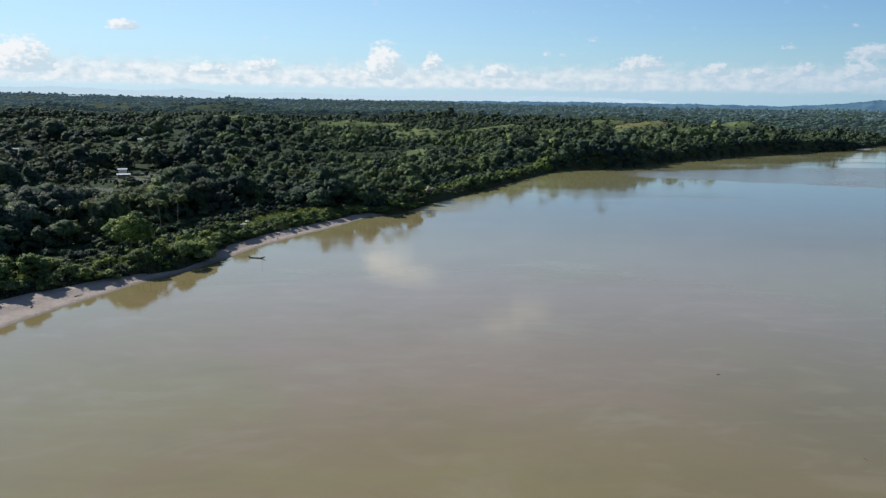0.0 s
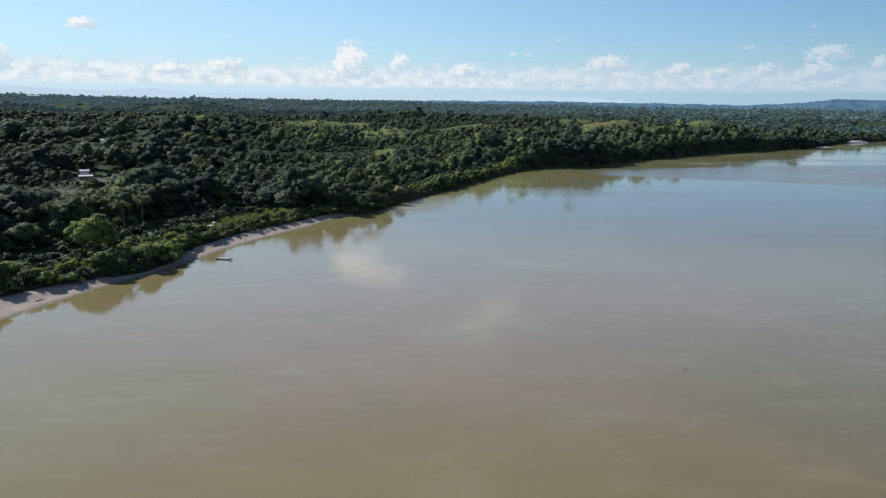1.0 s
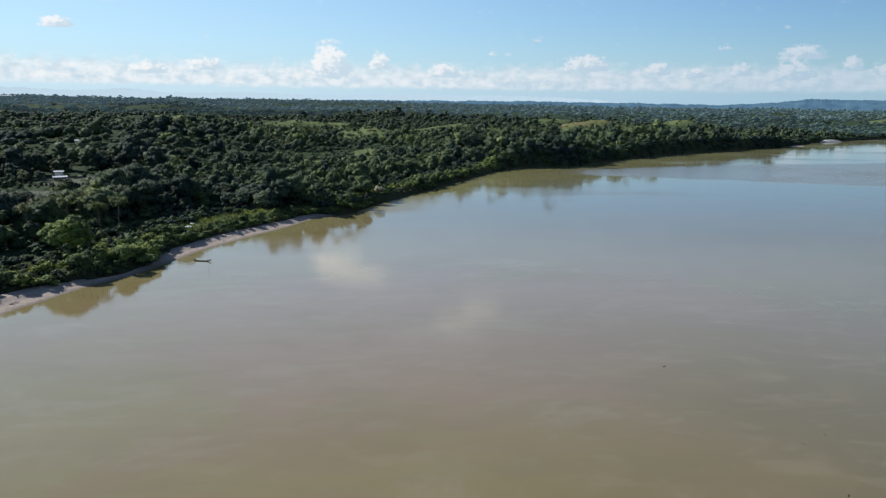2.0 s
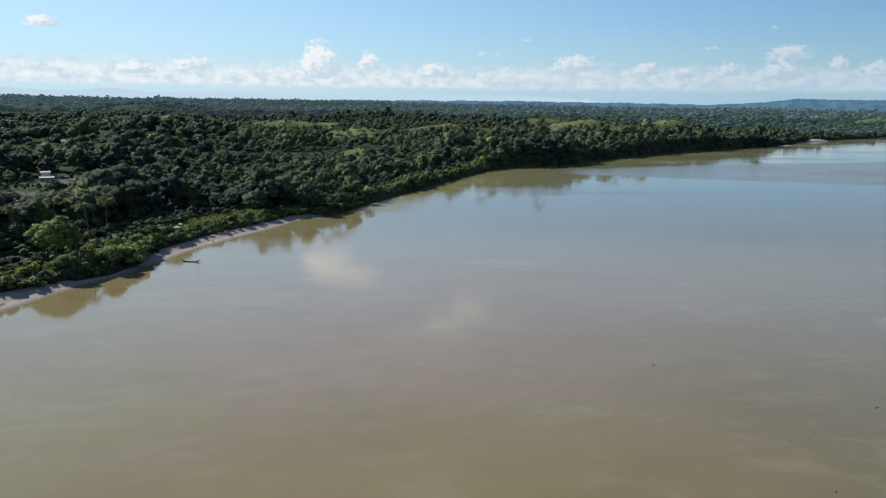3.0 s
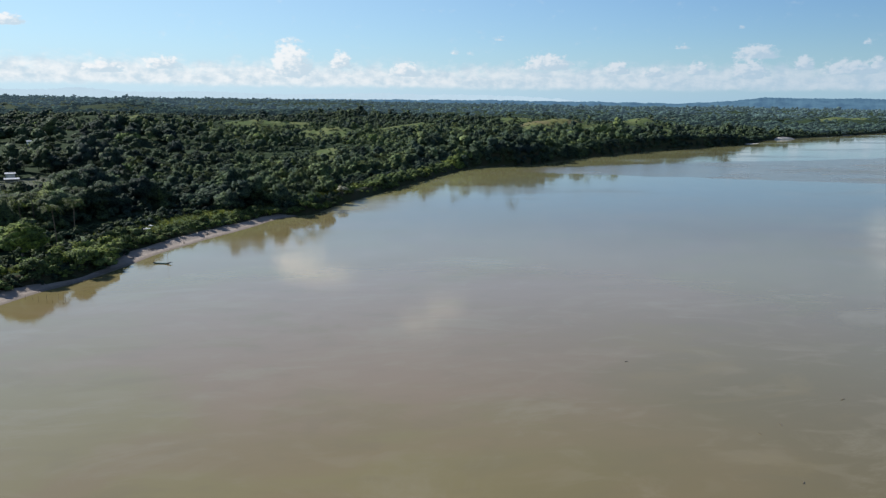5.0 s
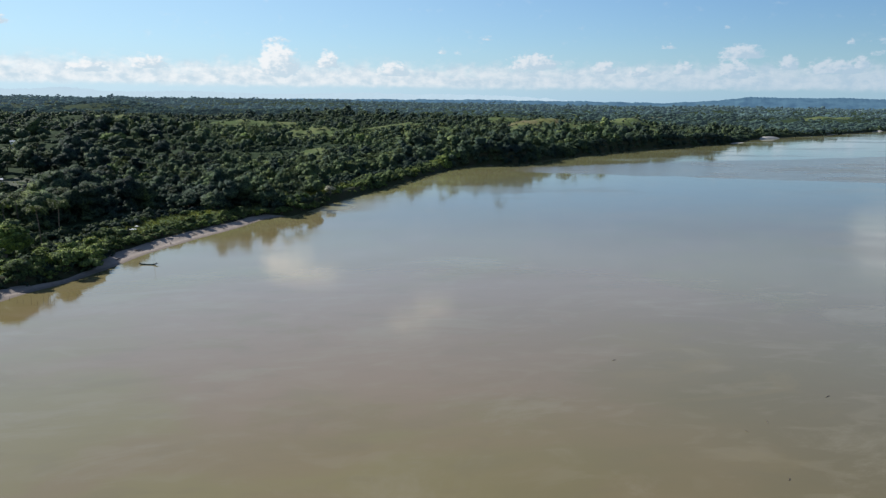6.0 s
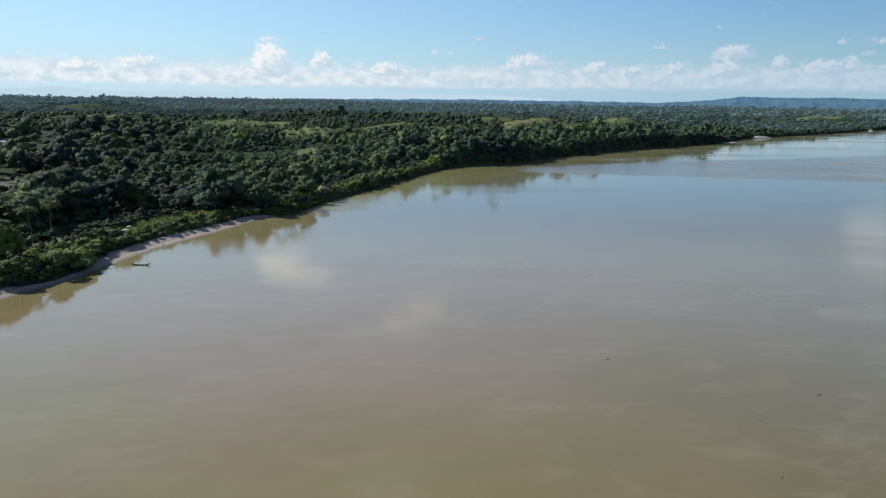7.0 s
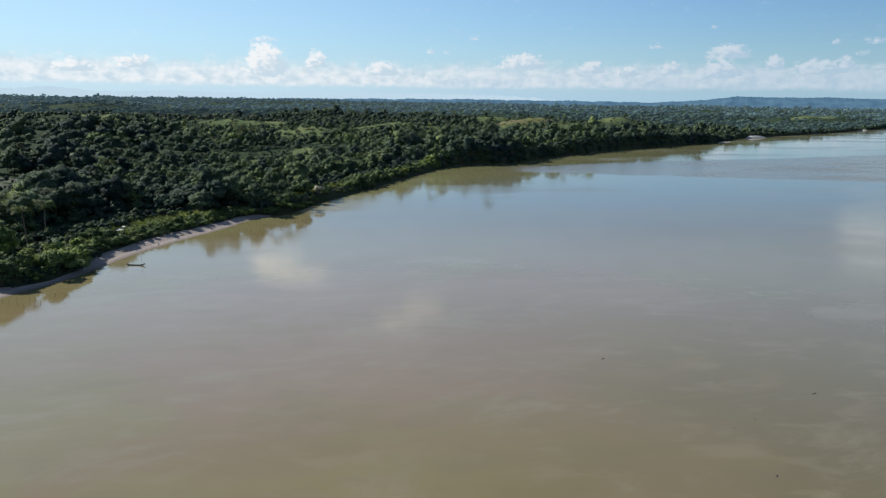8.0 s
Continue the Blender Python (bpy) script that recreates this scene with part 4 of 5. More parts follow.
# ---- the bank ----
rain = Kind("rain_tree", broadleaf_parts(55, 13.5, 9.0, 120, 50, 0.28, M_RAIN, 0.85, 0.21), "lone spreading tree with a wide feathery crown", "tree", "")
rain.plant(RAIN[0], RAIN[1], 1.04, 0.4, -0.2, 1.14)
young = [Kind("young_tree", broadleaf_parts(60 + i, 8.0, 4.2, 26, 30, 0.30, M_RAIN, 0.8, 0.28), "young light-green tree at the bank edge", "tree", "bank trees") for i in range(3)]


def along(arc, d):
    """The plan point d metres inland at that arc length."""
    px, py = np.interp(arc, ARC, LINE[:, 0]), np.interp(arc, ARC, LINE[:, 1])
    qx, qy = np.interp(arc + 4, ARC, LINE[:, 0]) - np.interp(arc - 4, ARC, LINE[:, 0]), np.interp(arc + 4, ARC, LINE[:, 1]) - np.interp(arc - 4, ARC, LINE[:, 1])
    q = np.hypot(qx, qy)
    return px - qy / q * d, py + qx / q * d


for i, (a, e) in enumerate([(6, 28), (12, 25), (16, 30), (21, 25), (26, 29), (31, 24), (35, 28), (-6, 27), (-22, 30), (-34, 28)]):
    px, py = along(a, e)
    young[i % 3].plant(px, py, rng.uniform(1.05, 1.4), rng.uniform(0, 6.28), -0.2)

PALE = (-8.0, 424.0)
# arc from, to, inland from, to (past the sand), spacing, size
STRIPS = [(-60, 66, 2.5, 12, 5.2, 1.1, 1.9), (-50, 45, 14, 30, 7.5, 1.1, 1.9), (45, 66, 14, 30, 7.5, 0.6, 1.0), (66, 84, 16, 30, 8.0, 0.5, 0.9), (84, 100, 16, 30, 7.5, 0.8, 1.3), (62, 78, 1.5, 14, 5.5, 0.7, 1.2), (78, 104, 1.5, 15, 5.2, 1.5, 2.4), (104, 125, 1.5, 16, 5.0, 1.1, 1.9), (100, 200, 2.0, 8.5, 3.8, 0.7, 1.3), (100, 195, 13, 24, 7.0, 0.6, 1.3), (196, 282, 1.0, 5, 4.2, 1.0, 1.7)]
k = 0
for a0, a1, e0, e1, gap, lo, hi in STRIPS:
    for a in np.arange(a0, a1, gap):
        for e in np.arange(e0, e1, gap):
            aa, ee = a + rng.uniform(-0.5, 0.5) * gap, e + rng.uniform(-0.5, 0.5) * gap
            px, py = along(aa, float(beach(np.array(aa))) + max(1.0, ee))
            if math.hypot(px - PALE[0], py - PALE[1] + 3) < 8:
                continue
            if ee > 8 and open_kind(np.array([px]), np.array([py]))[0] and rng.random() < 0.85:
                continue
            shrubs[k % 5].plant(px, py, rng.uniform(lo, hi), rng.uniform(0, 6.28), -0.15, rng.uniform(0.8, 1.2))
            k += 1
t_bush = [shrub_parts(250 + i, 2.4, 2.6, 6, 3, 0.4, None, 1)[2] for i in range(4)]
a, e = rng.uniform(282, 525, 330), rng.uniform(1.0, 15, 330)
px, py = along(a, beach(a) + e)
wood("bank_thicket", "low bright-green thicket along the river bank", px, py, t_bush, rng, 0.8, 1.6, M_SHRUB, 0.1)
a, e = np.concatenate([rng.uniform(505, 1300, 640), rng.uniform(1300, 2600, 260)]), rng.uniform(0.3, 7, 900)
px, py = along(a, beach(a) + e)
# shade on the bluff face is put into the leaf colour
wood("bluff_thicket", "thicket hanging over the river bluff, its shade put into the colour", px, py, t_bush, rng, 0.9, 2.0, M_SHADED_LEAF, 0.1)

a = rng.uniform(-60, 620, 520)
e = setback(a) + rng.uniform(-1.5, 7, 520)
px, py = along(a, beach(a) + e)
ok = (np.hypot(px - RAIN[0], py - RAIN[1]) > 6) & (open_kind(px, py, 1.0) == 0)
# shade at the forest foot is put into the leaf colour here and below
wood("forest_edge_thicket", "dense green undergrowth along the forest edge", px[ok], py[ok], t_bush, rng, 0.9, 1.9, M_SHADED_LEAF, 0.1)

a, e = np.concatenate([rng.uniform(85, 285, 260), rng.uniform(285, 515, 240), rng.uniform(-60, 120, 520)]), np.concatenate([rng.uniform(17, 58, 260), rng.uniform(13, 34, 240), rng.uniform(20, 90, 520)])
px, py = along(a, beach(a) + e)
ok = open_kind(px, py, 1.0) == 0
wood("undergrowth", "dense green undergrowth below the trees", px[ok], py[ok], t_bush, rng, 0.9, 1.8, M_SHADED_LEAF, 0.1)
t_cover = [shrub_parts(270 + i, 1.9, 1.3, 4, 3, 0.4, None, 0)[2] for i in range(4)]
a, e = np.concatenate([rng.uniform(-60, 190, 900), rng.uniform(-40, 105, 420)]), np.concatenate([rng.uniform(8, 34, 900), rng.uniform(0.6, 8, 420)])
px, py = along(a, beach(a) + e)
ok = open_kind(px, py, 0.5) == 0
wood("ground_cover", "low leafy creepers and herbs under the trees", px[ok], py[ok], t_cover, rng, 0.8, 1.9, M_SHADED_LEAF, 0.1)

for i, (a, e) in enumerate([(78, 10), (80, 13), (83, 8), (224, 6), (228, 9), (233, 5), (238, 8), (244, 6), (250, 9), (100, 17), (106, 18), (60, 16)]):
    px, py = along(a, e)
    bananas[i % 2].plant(px, py, rng.uniform(1.2, 1.7), rng.uniform(0, 6.28))
pale = Kind("pale_bush", shrub_parts(290, 2.4, 3.4, 7, 60, 0.35, M_PALE)[:2], "dry bush with whitish leaves at the waterside", "bush", "")
pale.plant(PALE[0], PALE[1], 1.7, 0.3, 1.4)


def grass_stuff():
    """Tussocks of blades on the bank and the open ground near it."""
    n = 9000
    a, e = rng.uniform(-60, 520, n), rng.uniform(7.5, 24, n)
    px, py = along(a, beach(a) + e)
    gx, gy = np.concatenate([px, rng.uniform(-250, -150, 500)]), np.concatenate([py, rng.uniform(375, 490, 500)])
    ok = np.concatenate([np.ones(n, bool), open_kind(gx[n:], gy[n:]) > 0])
    gx, gy = gx[ok], gy[ok]
    gz = height(gx, gy)
    v, f = [], []
    for k in range(6):
        ang, lean, tall, wide = rng.uniform(0, 6.28, len(gx)), rng.uniform(0.1, 0.6, len(gx)), rng.uniform(0.4, 1.3, len(gx)), rng.uniform(0.08, 0.2, len(gx))
        c, q = np.cos(ang), np.sin(ang)
        base = np.stack([gx + 0.2 * c, gy + 0.2 * q, gz - 0.1], -1)
        side = np.stack([-q * wide, c * wide, 0 * c], -1)
        tip = base + np.stack([c * lean * tall, q * lean * tall, tall], -1)
        v.append(np.stack([base - side, base + side, tip], 1).reshape(-1, 3))
    v = np.vstack(v)
    f = np.arange(len(v)).reshape(-1, 3)
    return tagged(new("grass", mesh_from("grass", v, f, [M_GRASS])), "tall yellow-green grass on the river bank", "grass", kind="stuff")


grass_stuff()


# single big crowns above the canopy
ex, ey = spread_points(rng, 34.0, -560, 560, 380, 1180)
ed, _ = inland(ex, ey)
ok = (ed > 45) & (open_kind(ex, ey, 22.0) == 0) & (np.degrees(np.arctan2(ex, ey)) > -36) & (rng.random(ex.size) < 0.62) & (np.hypot(ex, ey) > 400)
ok &= stand(ex, ey) > 0.7
half = rng.random(ex.size) < 0.5
wood("emergent_trees", "single tall dark trees above the canopy", ex[ok & half], ey[ok & half], t_grove, rng, 0.55, 1.0, M_SHADED_LEAF)
wood("broad_light_trees", "single broad light-green trees in the woodland", ex[ok & ~half], ey[ok & ~half], t_grove, rng, 0.5, 0.95, M_RAIN)

# scattered bushes and small trees on the grassy knolls and along their foot
t_knoll = [shrub_parts(280 + i, 2.6, 2.6, 5, 0, 0.8, None, 0)[2] for i in range(4)]
kx, ky = spread_points(rng, 7.0, -420, 660, 640, 1300)
kd, _ = inland(kx, ky)
edge_in, edge_out = open_kind(kx, ky, -9.0), open_kind(kx, ky, 3.0)
ok = (edge_out > 0) & (kd > 60) & (rng.random(kx.size) < np.where(edge_in > 0, 0.3, 0.55) * (1 + 0.8 * lattice(kx, ky, 30, 71)))
wood("knoll_bushes", "scattered low bushes on grassy knolls", kx[ok], ky[ok], t_knoll, rng, 0.7, 2.4, M_LEAF, 0.1)


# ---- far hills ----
def haze_glow_material(name, color, glow, strength):
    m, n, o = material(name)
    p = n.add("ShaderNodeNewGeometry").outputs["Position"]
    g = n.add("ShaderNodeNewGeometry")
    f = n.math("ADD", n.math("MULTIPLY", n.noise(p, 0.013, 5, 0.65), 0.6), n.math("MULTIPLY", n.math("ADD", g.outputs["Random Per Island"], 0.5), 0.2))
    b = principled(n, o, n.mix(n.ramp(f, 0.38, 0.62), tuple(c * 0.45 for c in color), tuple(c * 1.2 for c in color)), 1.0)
    # the haze of distance is put in as surface emission
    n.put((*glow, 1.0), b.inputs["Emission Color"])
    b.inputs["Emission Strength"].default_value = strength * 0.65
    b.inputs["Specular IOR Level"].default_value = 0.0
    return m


def ridge(name, label, R, azs, els, mat, rough, seed):
    """A long hill range: foot, slope and crest, with an uneven skyline."""
    a = np.arange(azs[0], azs[-1], 0.05)
    crest = EYE + R * np.tan(np.radians(np.interp(a, azs, els))) + rough * (lattice(a, a * 0, 0.9, seed) + 0.6 * lattice(a, a * 0, 0.31, seed + 1) + 0.2 * lattice(a, a * 0, 0.13, seed + 2))
    rows = []
    for t in (0.0, 0.35, 0.7, 1.0):
        r = R - 160 * (1 - t) + 15 * lattice(a, a * 0 + t * 3, 0.5, seed + 4)
        z = 30 + (crest - 30) * (t ** 0.8) + (0.6 * rough * lattice(a, a * 0, 0.07, seed + 3) if t == 1.0 else 0)
        rows.append(np.stack([np.sin(np.radians(a)) * r, np.cos(np.radians(a)) * r, z], -1))
    v = np.vstack(rows)
    i = np.arange(len(v)).reshape(4, -1)
    q = np.stack([i[:-1, :-1], i[:-1, 1:], i[1:, 1:], i[1:, :-1]], -1).reshape(-1, 4)
    return tagged(new(name, mesh_from(name, v, q, [mat], None, True)), label, "hills", kind="structure")


# blue air haze over the hills comes from their own glow colour
M_NEAR_HILL = haze_glow_material("hazy_wooded_hill", (0.04, 0.07, 0.075), (0.066, 0.145, 0.27), 0.76)
M_FAR_HILL = haze_glow_material("pale_hazy_range", (0.02, 0.03, 0.03), (0.54, 0.70, 0.83), 0.97)
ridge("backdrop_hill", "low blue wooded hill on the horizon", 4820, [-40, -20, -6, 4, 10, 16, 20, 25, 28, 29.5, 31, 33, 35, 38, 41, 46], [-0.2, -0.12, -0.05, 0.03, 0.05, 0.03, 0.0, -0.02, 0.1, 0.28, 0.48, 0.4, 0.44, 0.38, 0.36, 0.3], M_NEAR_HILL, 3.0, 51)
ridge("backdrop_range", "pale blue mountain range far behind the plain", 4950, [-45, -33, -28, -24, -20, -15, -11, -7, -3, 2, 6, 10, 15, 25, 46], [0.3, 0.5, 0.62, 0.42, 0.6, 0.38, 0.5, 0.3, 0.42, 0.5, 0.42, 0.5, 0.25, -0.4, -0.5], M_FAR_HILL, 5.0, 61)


# woods beyond 1.5 km glow faintly in place of air haze
M_DIM_WOOD = haze_glow_material("dim_hazy_woods", (0.050, 0.079, 0.062), (0.05, 0.08, 0.105), 0.30)
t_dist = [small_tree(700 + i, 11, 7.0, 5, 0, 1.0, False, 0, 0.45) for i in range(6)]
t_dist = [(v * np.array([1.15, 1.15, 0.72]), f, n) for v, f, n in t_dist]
wood("backdrop_woodland", "distant wooded plain of low hills, glowing faintly for haze", FAR_XY[0], FAR_XY[1], t_dist, rng, 0.5, 1.25, M_DIM_WOOD)
M_FAR_WOOD = haze_glow_material("hazy_woods", (0.058, 0.092, 0.08), (0.06, 0.095, 0.13), 0.56)
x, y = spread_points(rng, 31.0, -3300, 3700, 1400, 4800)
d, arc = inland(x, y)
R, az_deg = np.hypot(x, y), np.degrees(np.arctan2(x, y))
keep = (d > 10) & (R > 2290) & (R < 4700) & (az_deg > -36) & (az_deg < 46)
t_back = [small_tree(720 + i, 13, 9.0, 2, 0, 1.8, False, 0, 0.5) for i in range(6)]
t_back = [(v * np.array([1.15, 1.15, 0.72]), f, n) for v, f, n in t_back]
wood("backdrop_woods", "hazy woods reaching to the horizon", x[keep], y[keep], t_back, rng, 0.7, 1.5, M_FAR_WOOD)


# ---- boat, stakes, drift ----
def hull_mesh(length, beam, depth):
    """An open dugout with raised pointed ends; outer skin, inner skin and gunwale."""
    n, v, f = 16, [], []
    ring = [(-1, 1.0), (-0.85, 0.35), (-0.4, 0.0), (0.4, 0.0), (0.85, 0.35), (1, 1.0), (0.86, 1.0), (0.7, 0.42), (0.3, 0.12), (-0.3, 0.12), (-0.7, 0.42), (-0.86, 1.0)]
    for i in range(n + 1):
        t = i / n * 2 - 1
        w = beam / 2 * max(0.04, (1 - abs(t) ** 2.6))
        sheer = 0.45 * abs(t) ** 3.5 * (1.5 if t > 0 else 1.0)
        for a, b in ring:
            v.append((t * length / 2, a * w, b * depth + sheer - 0.12))
    m = len(ring)
    for i in range(n):
        for k in range(m):
            q = (k + 1) % m
            f.append((i * m + k, i * m + q, (i + 1) * m + q, (i + 1) * m + k))
    return mesh_from("hull", v, f, [M_HULL], None, False)


def box_mesh(name, size, mat, at=(0, 0, 0), bevel=0.02):
    bm = bmesh.new()
    bmesh.ops.create_cube(bm, size=1.0)
    bmesh.ops.scale(bm, vec=size, verts=bm.verts)
    bmesh.ops.translate(bm, vec=at, verts=bm.verts)
    if bevel:
        bmesh.ops.bevel(bm, geom=bm.edges[:], offset=bevel, segments=1, affect="EDGES")
    me = bpy.data.meshes.new(name)
    bm.to_mesh(me)
    bm.free()
    me.materials.append(mat)
    return me


def rod(name, a, b, r0, r1, mat, bow=0.0):
    a, b = np.array(a, float), np.array(b, float)
    path = [a + (b - a) * t + np.array([0, 0, bow * math.sin(math.pi * t)]) for t in np.linspace(0, 1, 5)]
    v, f = tube(path, np.linspace(r0, r1, 5), 6)
    return mesh_from(name, v, f, [mat], None, True)


boat = thing("boat", pose(-71.4, 263.9, -0.05, 0, 0, -9), "narrow dark wooden boat with teal inside, moored", "boat")
part("hull", hull_mesh(6.6, 0.95, 0.42), boat)
part("floor", box_mesh("floor", (4.6, 0.6, 0.04), M_TEAL, (0, 0, 0.02), 0.01), boat, "teal painted planks")
for q in (-2.0, -0.4, 1.3):
    part("thwart", box_mesh("thwart", (0.28, 0.84, 0.05), M_TEAL, (q, 0, 0.26), 0.01), boat, "teal painted bench plank")
part("prow", rod("prow", (3.1, 0, 0.45), (4.2, 0, 0.7), 0.07, 0.03, M_HULL, 0.05), boat)
pole = thing("mooring_pole", pose(-68.9, 262.3, 0), "thin upright bamboo mooring pole in the water", "pole")
part("shaft", rod("shaft", (0, 0, -2.0), (0.1, 0.1, 5.4), 0.05, 0.03, M_WOOD), pole)
part("line", rod("line", (0.0, 0.0, 0.8), (-0.3, 1.0, 0.45), 0.015, 0.015, M_WOOD, -0.1), pole, "slack mooring rope")

# fish-trap stakes: x, y, height, lean in x
for sx, sy, sh, lx in [(-96.8, 217.1, 1.2, 0.1), (-94.3, 215.1, 1.9, 0.15), (-91.6, 214.2, 3.3, 0.1), (-89.6, 213.4, 1.2, 0.0), (-88.5, 214.4, 2.6, 0.4), (-86.6, 213.0, 3.8, 0.6), (-86.2, 213.5, 2.4, 0.3),
                       (-85.5, 214.0, 2.2, 0.5), (-83.4, 217.3, 2.9, 1.4), (-80.9, 218.3, 2.8, 1.2), (-99.5, 218.6, 1.8, 0.1), (-102.5, 205.0, 1.4, 0.2)]:
    st = thing("stake", pose(sx, sy, 0), "slender weathered bamboo stake standing in shallow water", "stake", "fish trap stakes")
    part("shaft", rod("shaft", (0, 0, -1.2), (lx, 0.2 * lx, sh), 0.04, 0.025, M_WOOD), st)

# driftwood on the water
for k, (qx, qy, ln, turn) in enumerate([(99.9, 125.7, 1.5, 20), (80.1, 116.1, 1.3, 70), (62.9, 151.2, 0.9, 10), (71.3, 95.8, 0.8, 40), (74.0, 112.8, 0.6, 100)]):
    dr = thing("driftwood", pose(qx, qy, 0.0, 0, 0, turn), "small dark branch drifting on the river", "driftwood", "driftwood on the river")
    part("branch", rod("branch", (-ln / 2, 0, 0.0), (ln / 2, 0.1, 0.05), 0.07, 0.03, M_BARK, 0.06), dr)
    part("twig", rod("twig", (0.1, 0.0, 0.05), (0.45, 0.3, 0.16), 0.03, 0.01, M_BARK), dr)


# ---- houses ----
def house(x, y, turn, w, l, h, pitch, roof, label, open_front=False):
    z = h1(x, y)
    ob = thing("house", pose(x, y, z, 0, 0, turn), label, "house", "farm houses")
    t = 0.2
    part("wall", box_mesh("wall", (w, t, h + 0.5), M_WALL, (0, l / 2 - t / 2, h / 2 - 0.25)), ob)
    part("wall", box_mesh("wall", (t, l - 2 * t, h + 0.5), M_WALL, (-w / 2 + t / 2, 0, h / 2 - 0.25)), ob)
    part("wall", box_mesh("wall", (t, l - 2 * t, h + 0.5), M_WALL, (w / 2 - t / 2, 0, h / 2 - 0.25)), ob)
    if not open_front:
        part("wall", box_mesh("wall", (w, t, h + 0.5), M_WALL, (0, -l / 2 + t / 2, h / 2 - 0.25)), ob)
        part("door", box_mesh("door", (0.9, 0.06, 2.0), M_DARK, (0.3, -l / 2 - 0.03, 1.0)), ob)
        for q in (-0.3, 0.33):
            win = part("window", box_mesh("window", (1.2, 0.06, 1.0), M_DARK, (w * q, -l / 2 - 0.03, 1.5)), ob)
            part("sill", box_mesh("sill", (1.4, 0.14, 0.08), M_WALL, (w * q, -l / 2 - 0.07, 0.94)), win)
    else:
        for q in (-0.45, 0.0, 0.45):
            part("post", box_mesh("post", (0.18, 0.18, h + 0.5), M_WOOD, (w * q, -l / 2 + 0.1, h / 2 - 0.25)), ob)
    # two sloping sheets, a ridge cap and gable ends
    rise = pitch * (l / 2 + 0.5)
    for s in (-1, 1):
        a = (0, s * (l / 2 + 0.6))
        e = 0.6
        v = [(-w / 2 - e, 0, h + rise), (w / 2 + e, 0, h + rise), (w / 2 + e, a[1], h - 0.08), (-w / 2 - e, a[1], h - 0.08)]
        v += [(p[0], p[1], p[2] + 0.1) for p in v]
        part("roof", mesh_from("roof", v, [(0, 1, 2, 3), (7, 6, 5, 4), (0, 4, 5, 1), (1, 5, 6, 2), (2, 6, 7, 3), (3, 7, 4, 0)], [roof]), ob)
    part("ridge_cap", box_mesh("ridge_cap", (w + 1.3, 0.35, 0.12), roof, (0, 0, h + rise + 0.1)), ob)
    for s in (-1, 1):
        xx = s * (w / 2 - 0.1)
        v = [(xx - 0.08, -l / 2, h), (xx - 0.08, l / 2, h), (xx - 0.08, 0, h + rise * 0.93), (xx + 0.08, -l / 2, h), (xx + 0.08, l / 2, h), (xx + 0.08, 0, h + rise * 0.93)]
        part("gable", mesh_from("gable", v, [(0, 1, 2), (5, 4, 3), (0, 3, 4), (0, 4, 1), (1, 4, 5), (1, 5, 2), (2, 5, 3), (2, 3, 0)], [M_WALL]), ob)
    return ob


house(-218, 480, 24, 7.6, 4.2, 2.6, 0.22, M_ROOF, "white open-fronted farm shed beside a field", True)
house(-224, 492, 24, 5.2, 4.0, 4.8, 0.22, M_ROOF, "taller white shed with a pale sheet roof")
house(-398, 653, 25, 13.0, 7.0, 3.2, 0.35, M_ROOF, "white house with a pale sheet roof among trees")
house(-1581, 3091, 25, 58.0, 16.0, 11.0, 0.2, M_ROOF, "long white building far off on the wooded plain")
house(60, 742, -5, 4.6, 4.0, 3.0, 0.35, M_ROOF, "small white farmhouse in a forest clearing")
house(-283, 662, 30, 3.0, 4.0, 5.0, 0.35, M_ROOF, "whitewashed house half hidden by trees")


# ---- sand bars ----
def sandbar(x, y, a, b, h, turn, label):
    n, m = 24, 7
    v = [(0, 0, h)]
    for j in range(1, m):
        q = j / (m - 1)
        for i in range(n):
            t = 2 * math.pi * i / n
            r = 1 + 0.15 * math.sin(3 * t + x) + 0.1 * math.sin(5 * t + y)
            v.append((a * q * r * math.cos(t), b * q * r * math.sin(t), h * (1 - q * q) - 0.6 * q ** 3 + 0.25 * math.sin(7 * t + 9 * q) * q * (1 - q)))
    f = [(0, 1 + i, 1 + (i + 1) % n) for i in range(n)]
    for j in range(m - 2):
        for i in range(n):
            p, k = 1 + j * n, (i + 1) % n
            f += [(p + i, p + n + i, p + n + k), (p + i, p + n + k, p + k)]
    ob = new("sandbar", mesh_from("sandbar", v, f, [M_PALE_SAND], None, True))
    ob.matrix_world = pose(x, y, 0.1, 0, 0, turn)
    return tagged(ob, label, "sandbar", kind="structure")


sandbar(740, 1163, 34, 13, 4.0, 35, "pale heap of sand on the far bank")
sandbar(600, 1022, 26, 5, 0.7, 35, "low sand bar at the waterline")
sandbar(975, 1330, 22, 7, 2.2, 35, "pale sand bar under the far bank")
sandbar(1225, 1495, 26, 8, 2.2, 35, "pale sand bar under the far bank")


# ---- small things on the bank and the far farms ----
palms[1].plant(-203, 402, 0.95, 1.1)
palms[2].plant(-214, 425, 0.9, 2.0)
# coconut palms along the edge of the gardens
for k, (px, py, size) in enumerate([(-181, 310, 0.95), (-168, 303, 0.98), (-157, 295, 0.96), (-155, 303, 0.95), (-151, 310, 0.92), (-142, 305, 0.96), (-132, 294, 0.98), (-132, 306, 0.9),
                                    (-124, 312, 0.9), (-114, 299, 0.98), (-139, 276, 1.0), (-114, 281, 1.0), (-148, 272, 0.98), (-139, 315, 0.88), (-123, 328, 0.85), (-163, 312, 0.9), (-146, 298, 0.94)]):
    palms[k % 4].plant(px, py, size * 1.2, 1.7 * k)


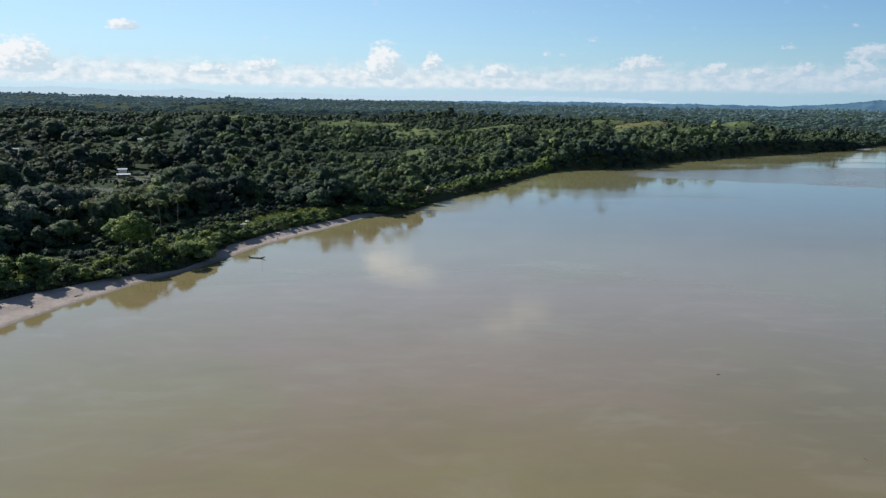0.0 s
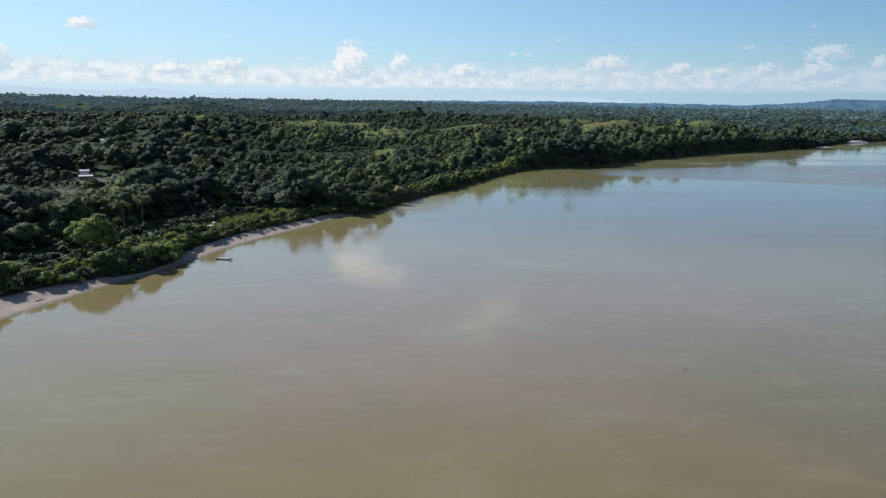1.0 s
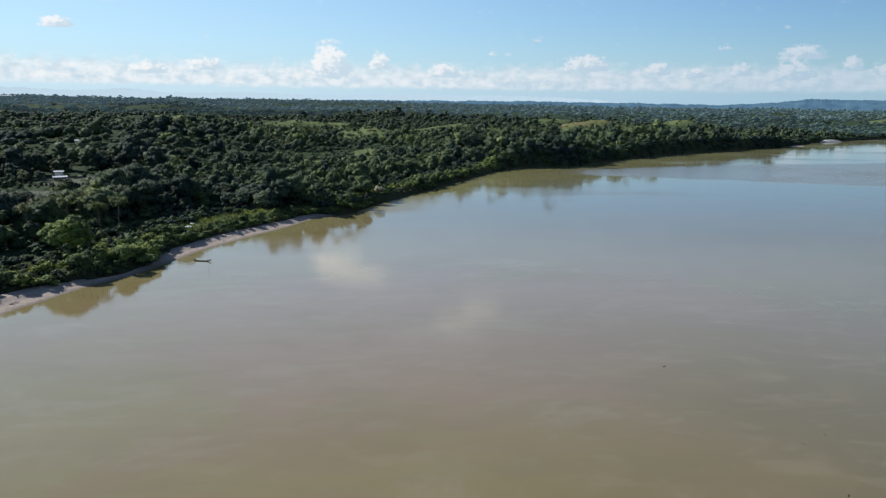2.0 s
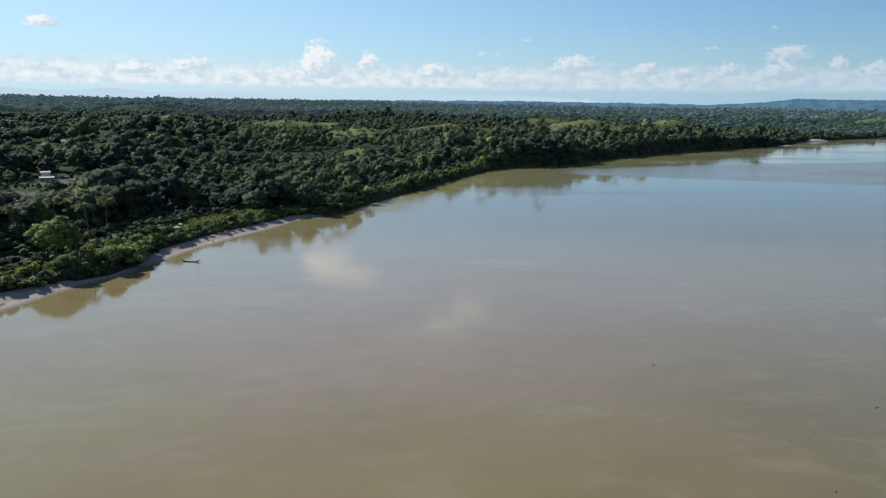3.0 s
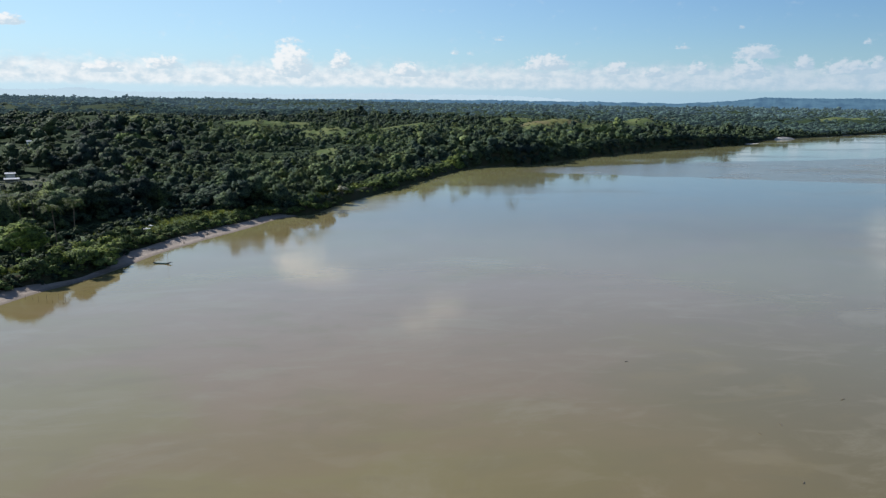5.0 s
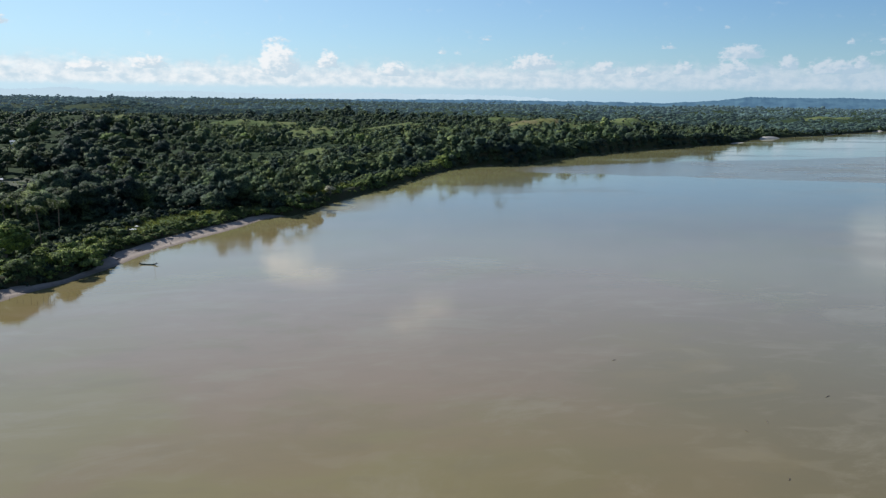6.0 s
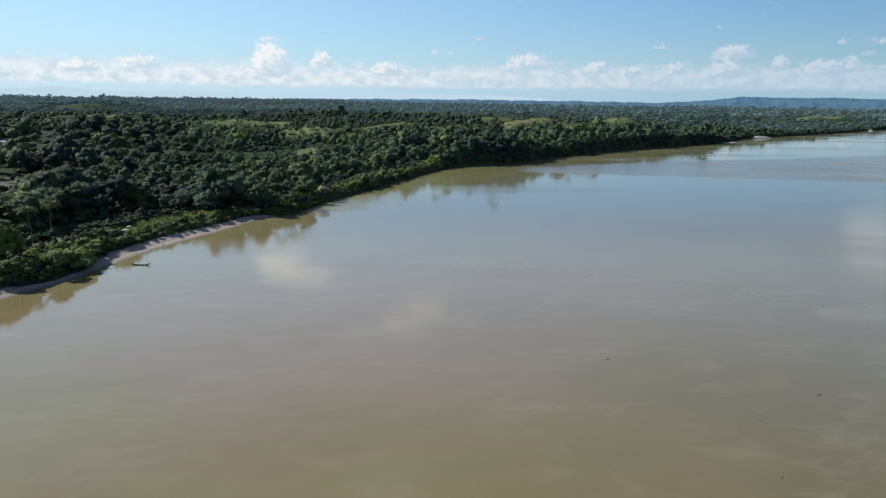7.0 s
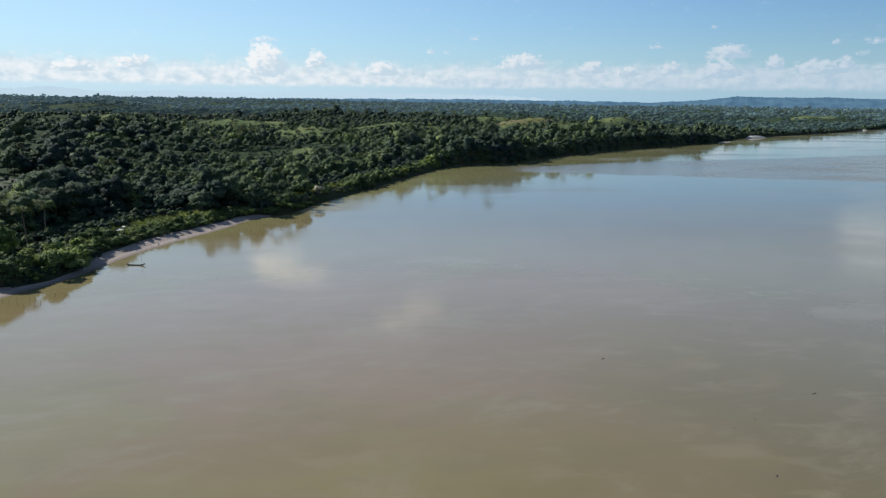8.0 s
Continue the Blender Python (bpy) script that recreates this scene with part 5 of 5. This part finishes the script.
def tarpaulin(x, y, turn, w, l):
    """A creased plastic sheet spread on the grass."""
    n = 7
    v, f = [], []
    for k in (0, 1):
        for i in range(n):
            for j in range(n):
                u, q = i / (n - 1) - 0.5, j / (n - 1) - 0.5
                v.append((u * w, q * l, 0.75 - 0.03 * k + 0.12 * math.sin(9 * u + 4 * q) + 0.08 * math.sin(13 * q) - 0.5 * (abs(u) + abs(q)) ** 2))
    for i in range(n - 1):
        for j in range(n - 1):
            a = i * n + j
            f += [(a, a + 1, a + n + 1, a + n), (n * n + a + n, n * n + a + n + 1, n * n + a + 1, n * n + a)]
    ob = new("tarpaulin", mesh_from("tarpaulin", v, f, [M_SHEET], None, True))
    ob.matrix_world = pose(x, y, h1(x, y) - 0.15, 0, 0, turn)
    return tagged(ob, "crumpled white plastic sheet lying on bank grass", "tarpaulin", "plastic sheets")


M_SHEET = plain("white_plastic_sheet", (0.66, 0.67, 0.68), 0.4, 0.12, 1.0)
px, py = along(132.0, 21.0)
tarpaulin(px, py, 30, 3.2, 2.2)
px, py = along(137.0, 23.0)
tarpaulin(px, py, 75, 2.0, 1.6)

# logs and washed-up branches on the sand
for a, e, ln, turn in [(4, 5.5, 3.2, 70), (17, 7.0, 2.2, 100), (31, 4.5, 2.8, 60), (102, 4.0, 2.6, 75), (116, 5.2, 3.4, 50), (133, 3.0, 2.0, 95), (151, 5.0, 2.6, 40), (170, 3.5, 2.2, 80), (-15, 6.5, 3.0, 80)]:
    px, py = along(float(a), float(e))
    lg = thing("driftwood_log", pose(px, py, h1(px, py) + 0.1, 0, 0, turn), "grey washed-up log lying on the sand", "log", "logs on the beach")
    part("stem", rod("stem", (-ln / 2, 0, 0.02), (ln / 2, 0.2, 0.1), 0.16, 0.08, M_BARK, 0.08), lg)
    part("branch", rod("branch", (0.3, 0.05, 0.1), (0.8, 0.7, 0.5), 0.06, 0.02, M_BARK, 0.05), lg)
    part("branch", rod("branch", (-0.4, 0.0, 0.1), (-0.7, -0.6, 0.35), 0.05, 0.02, M_BARK, 0.04), lg)
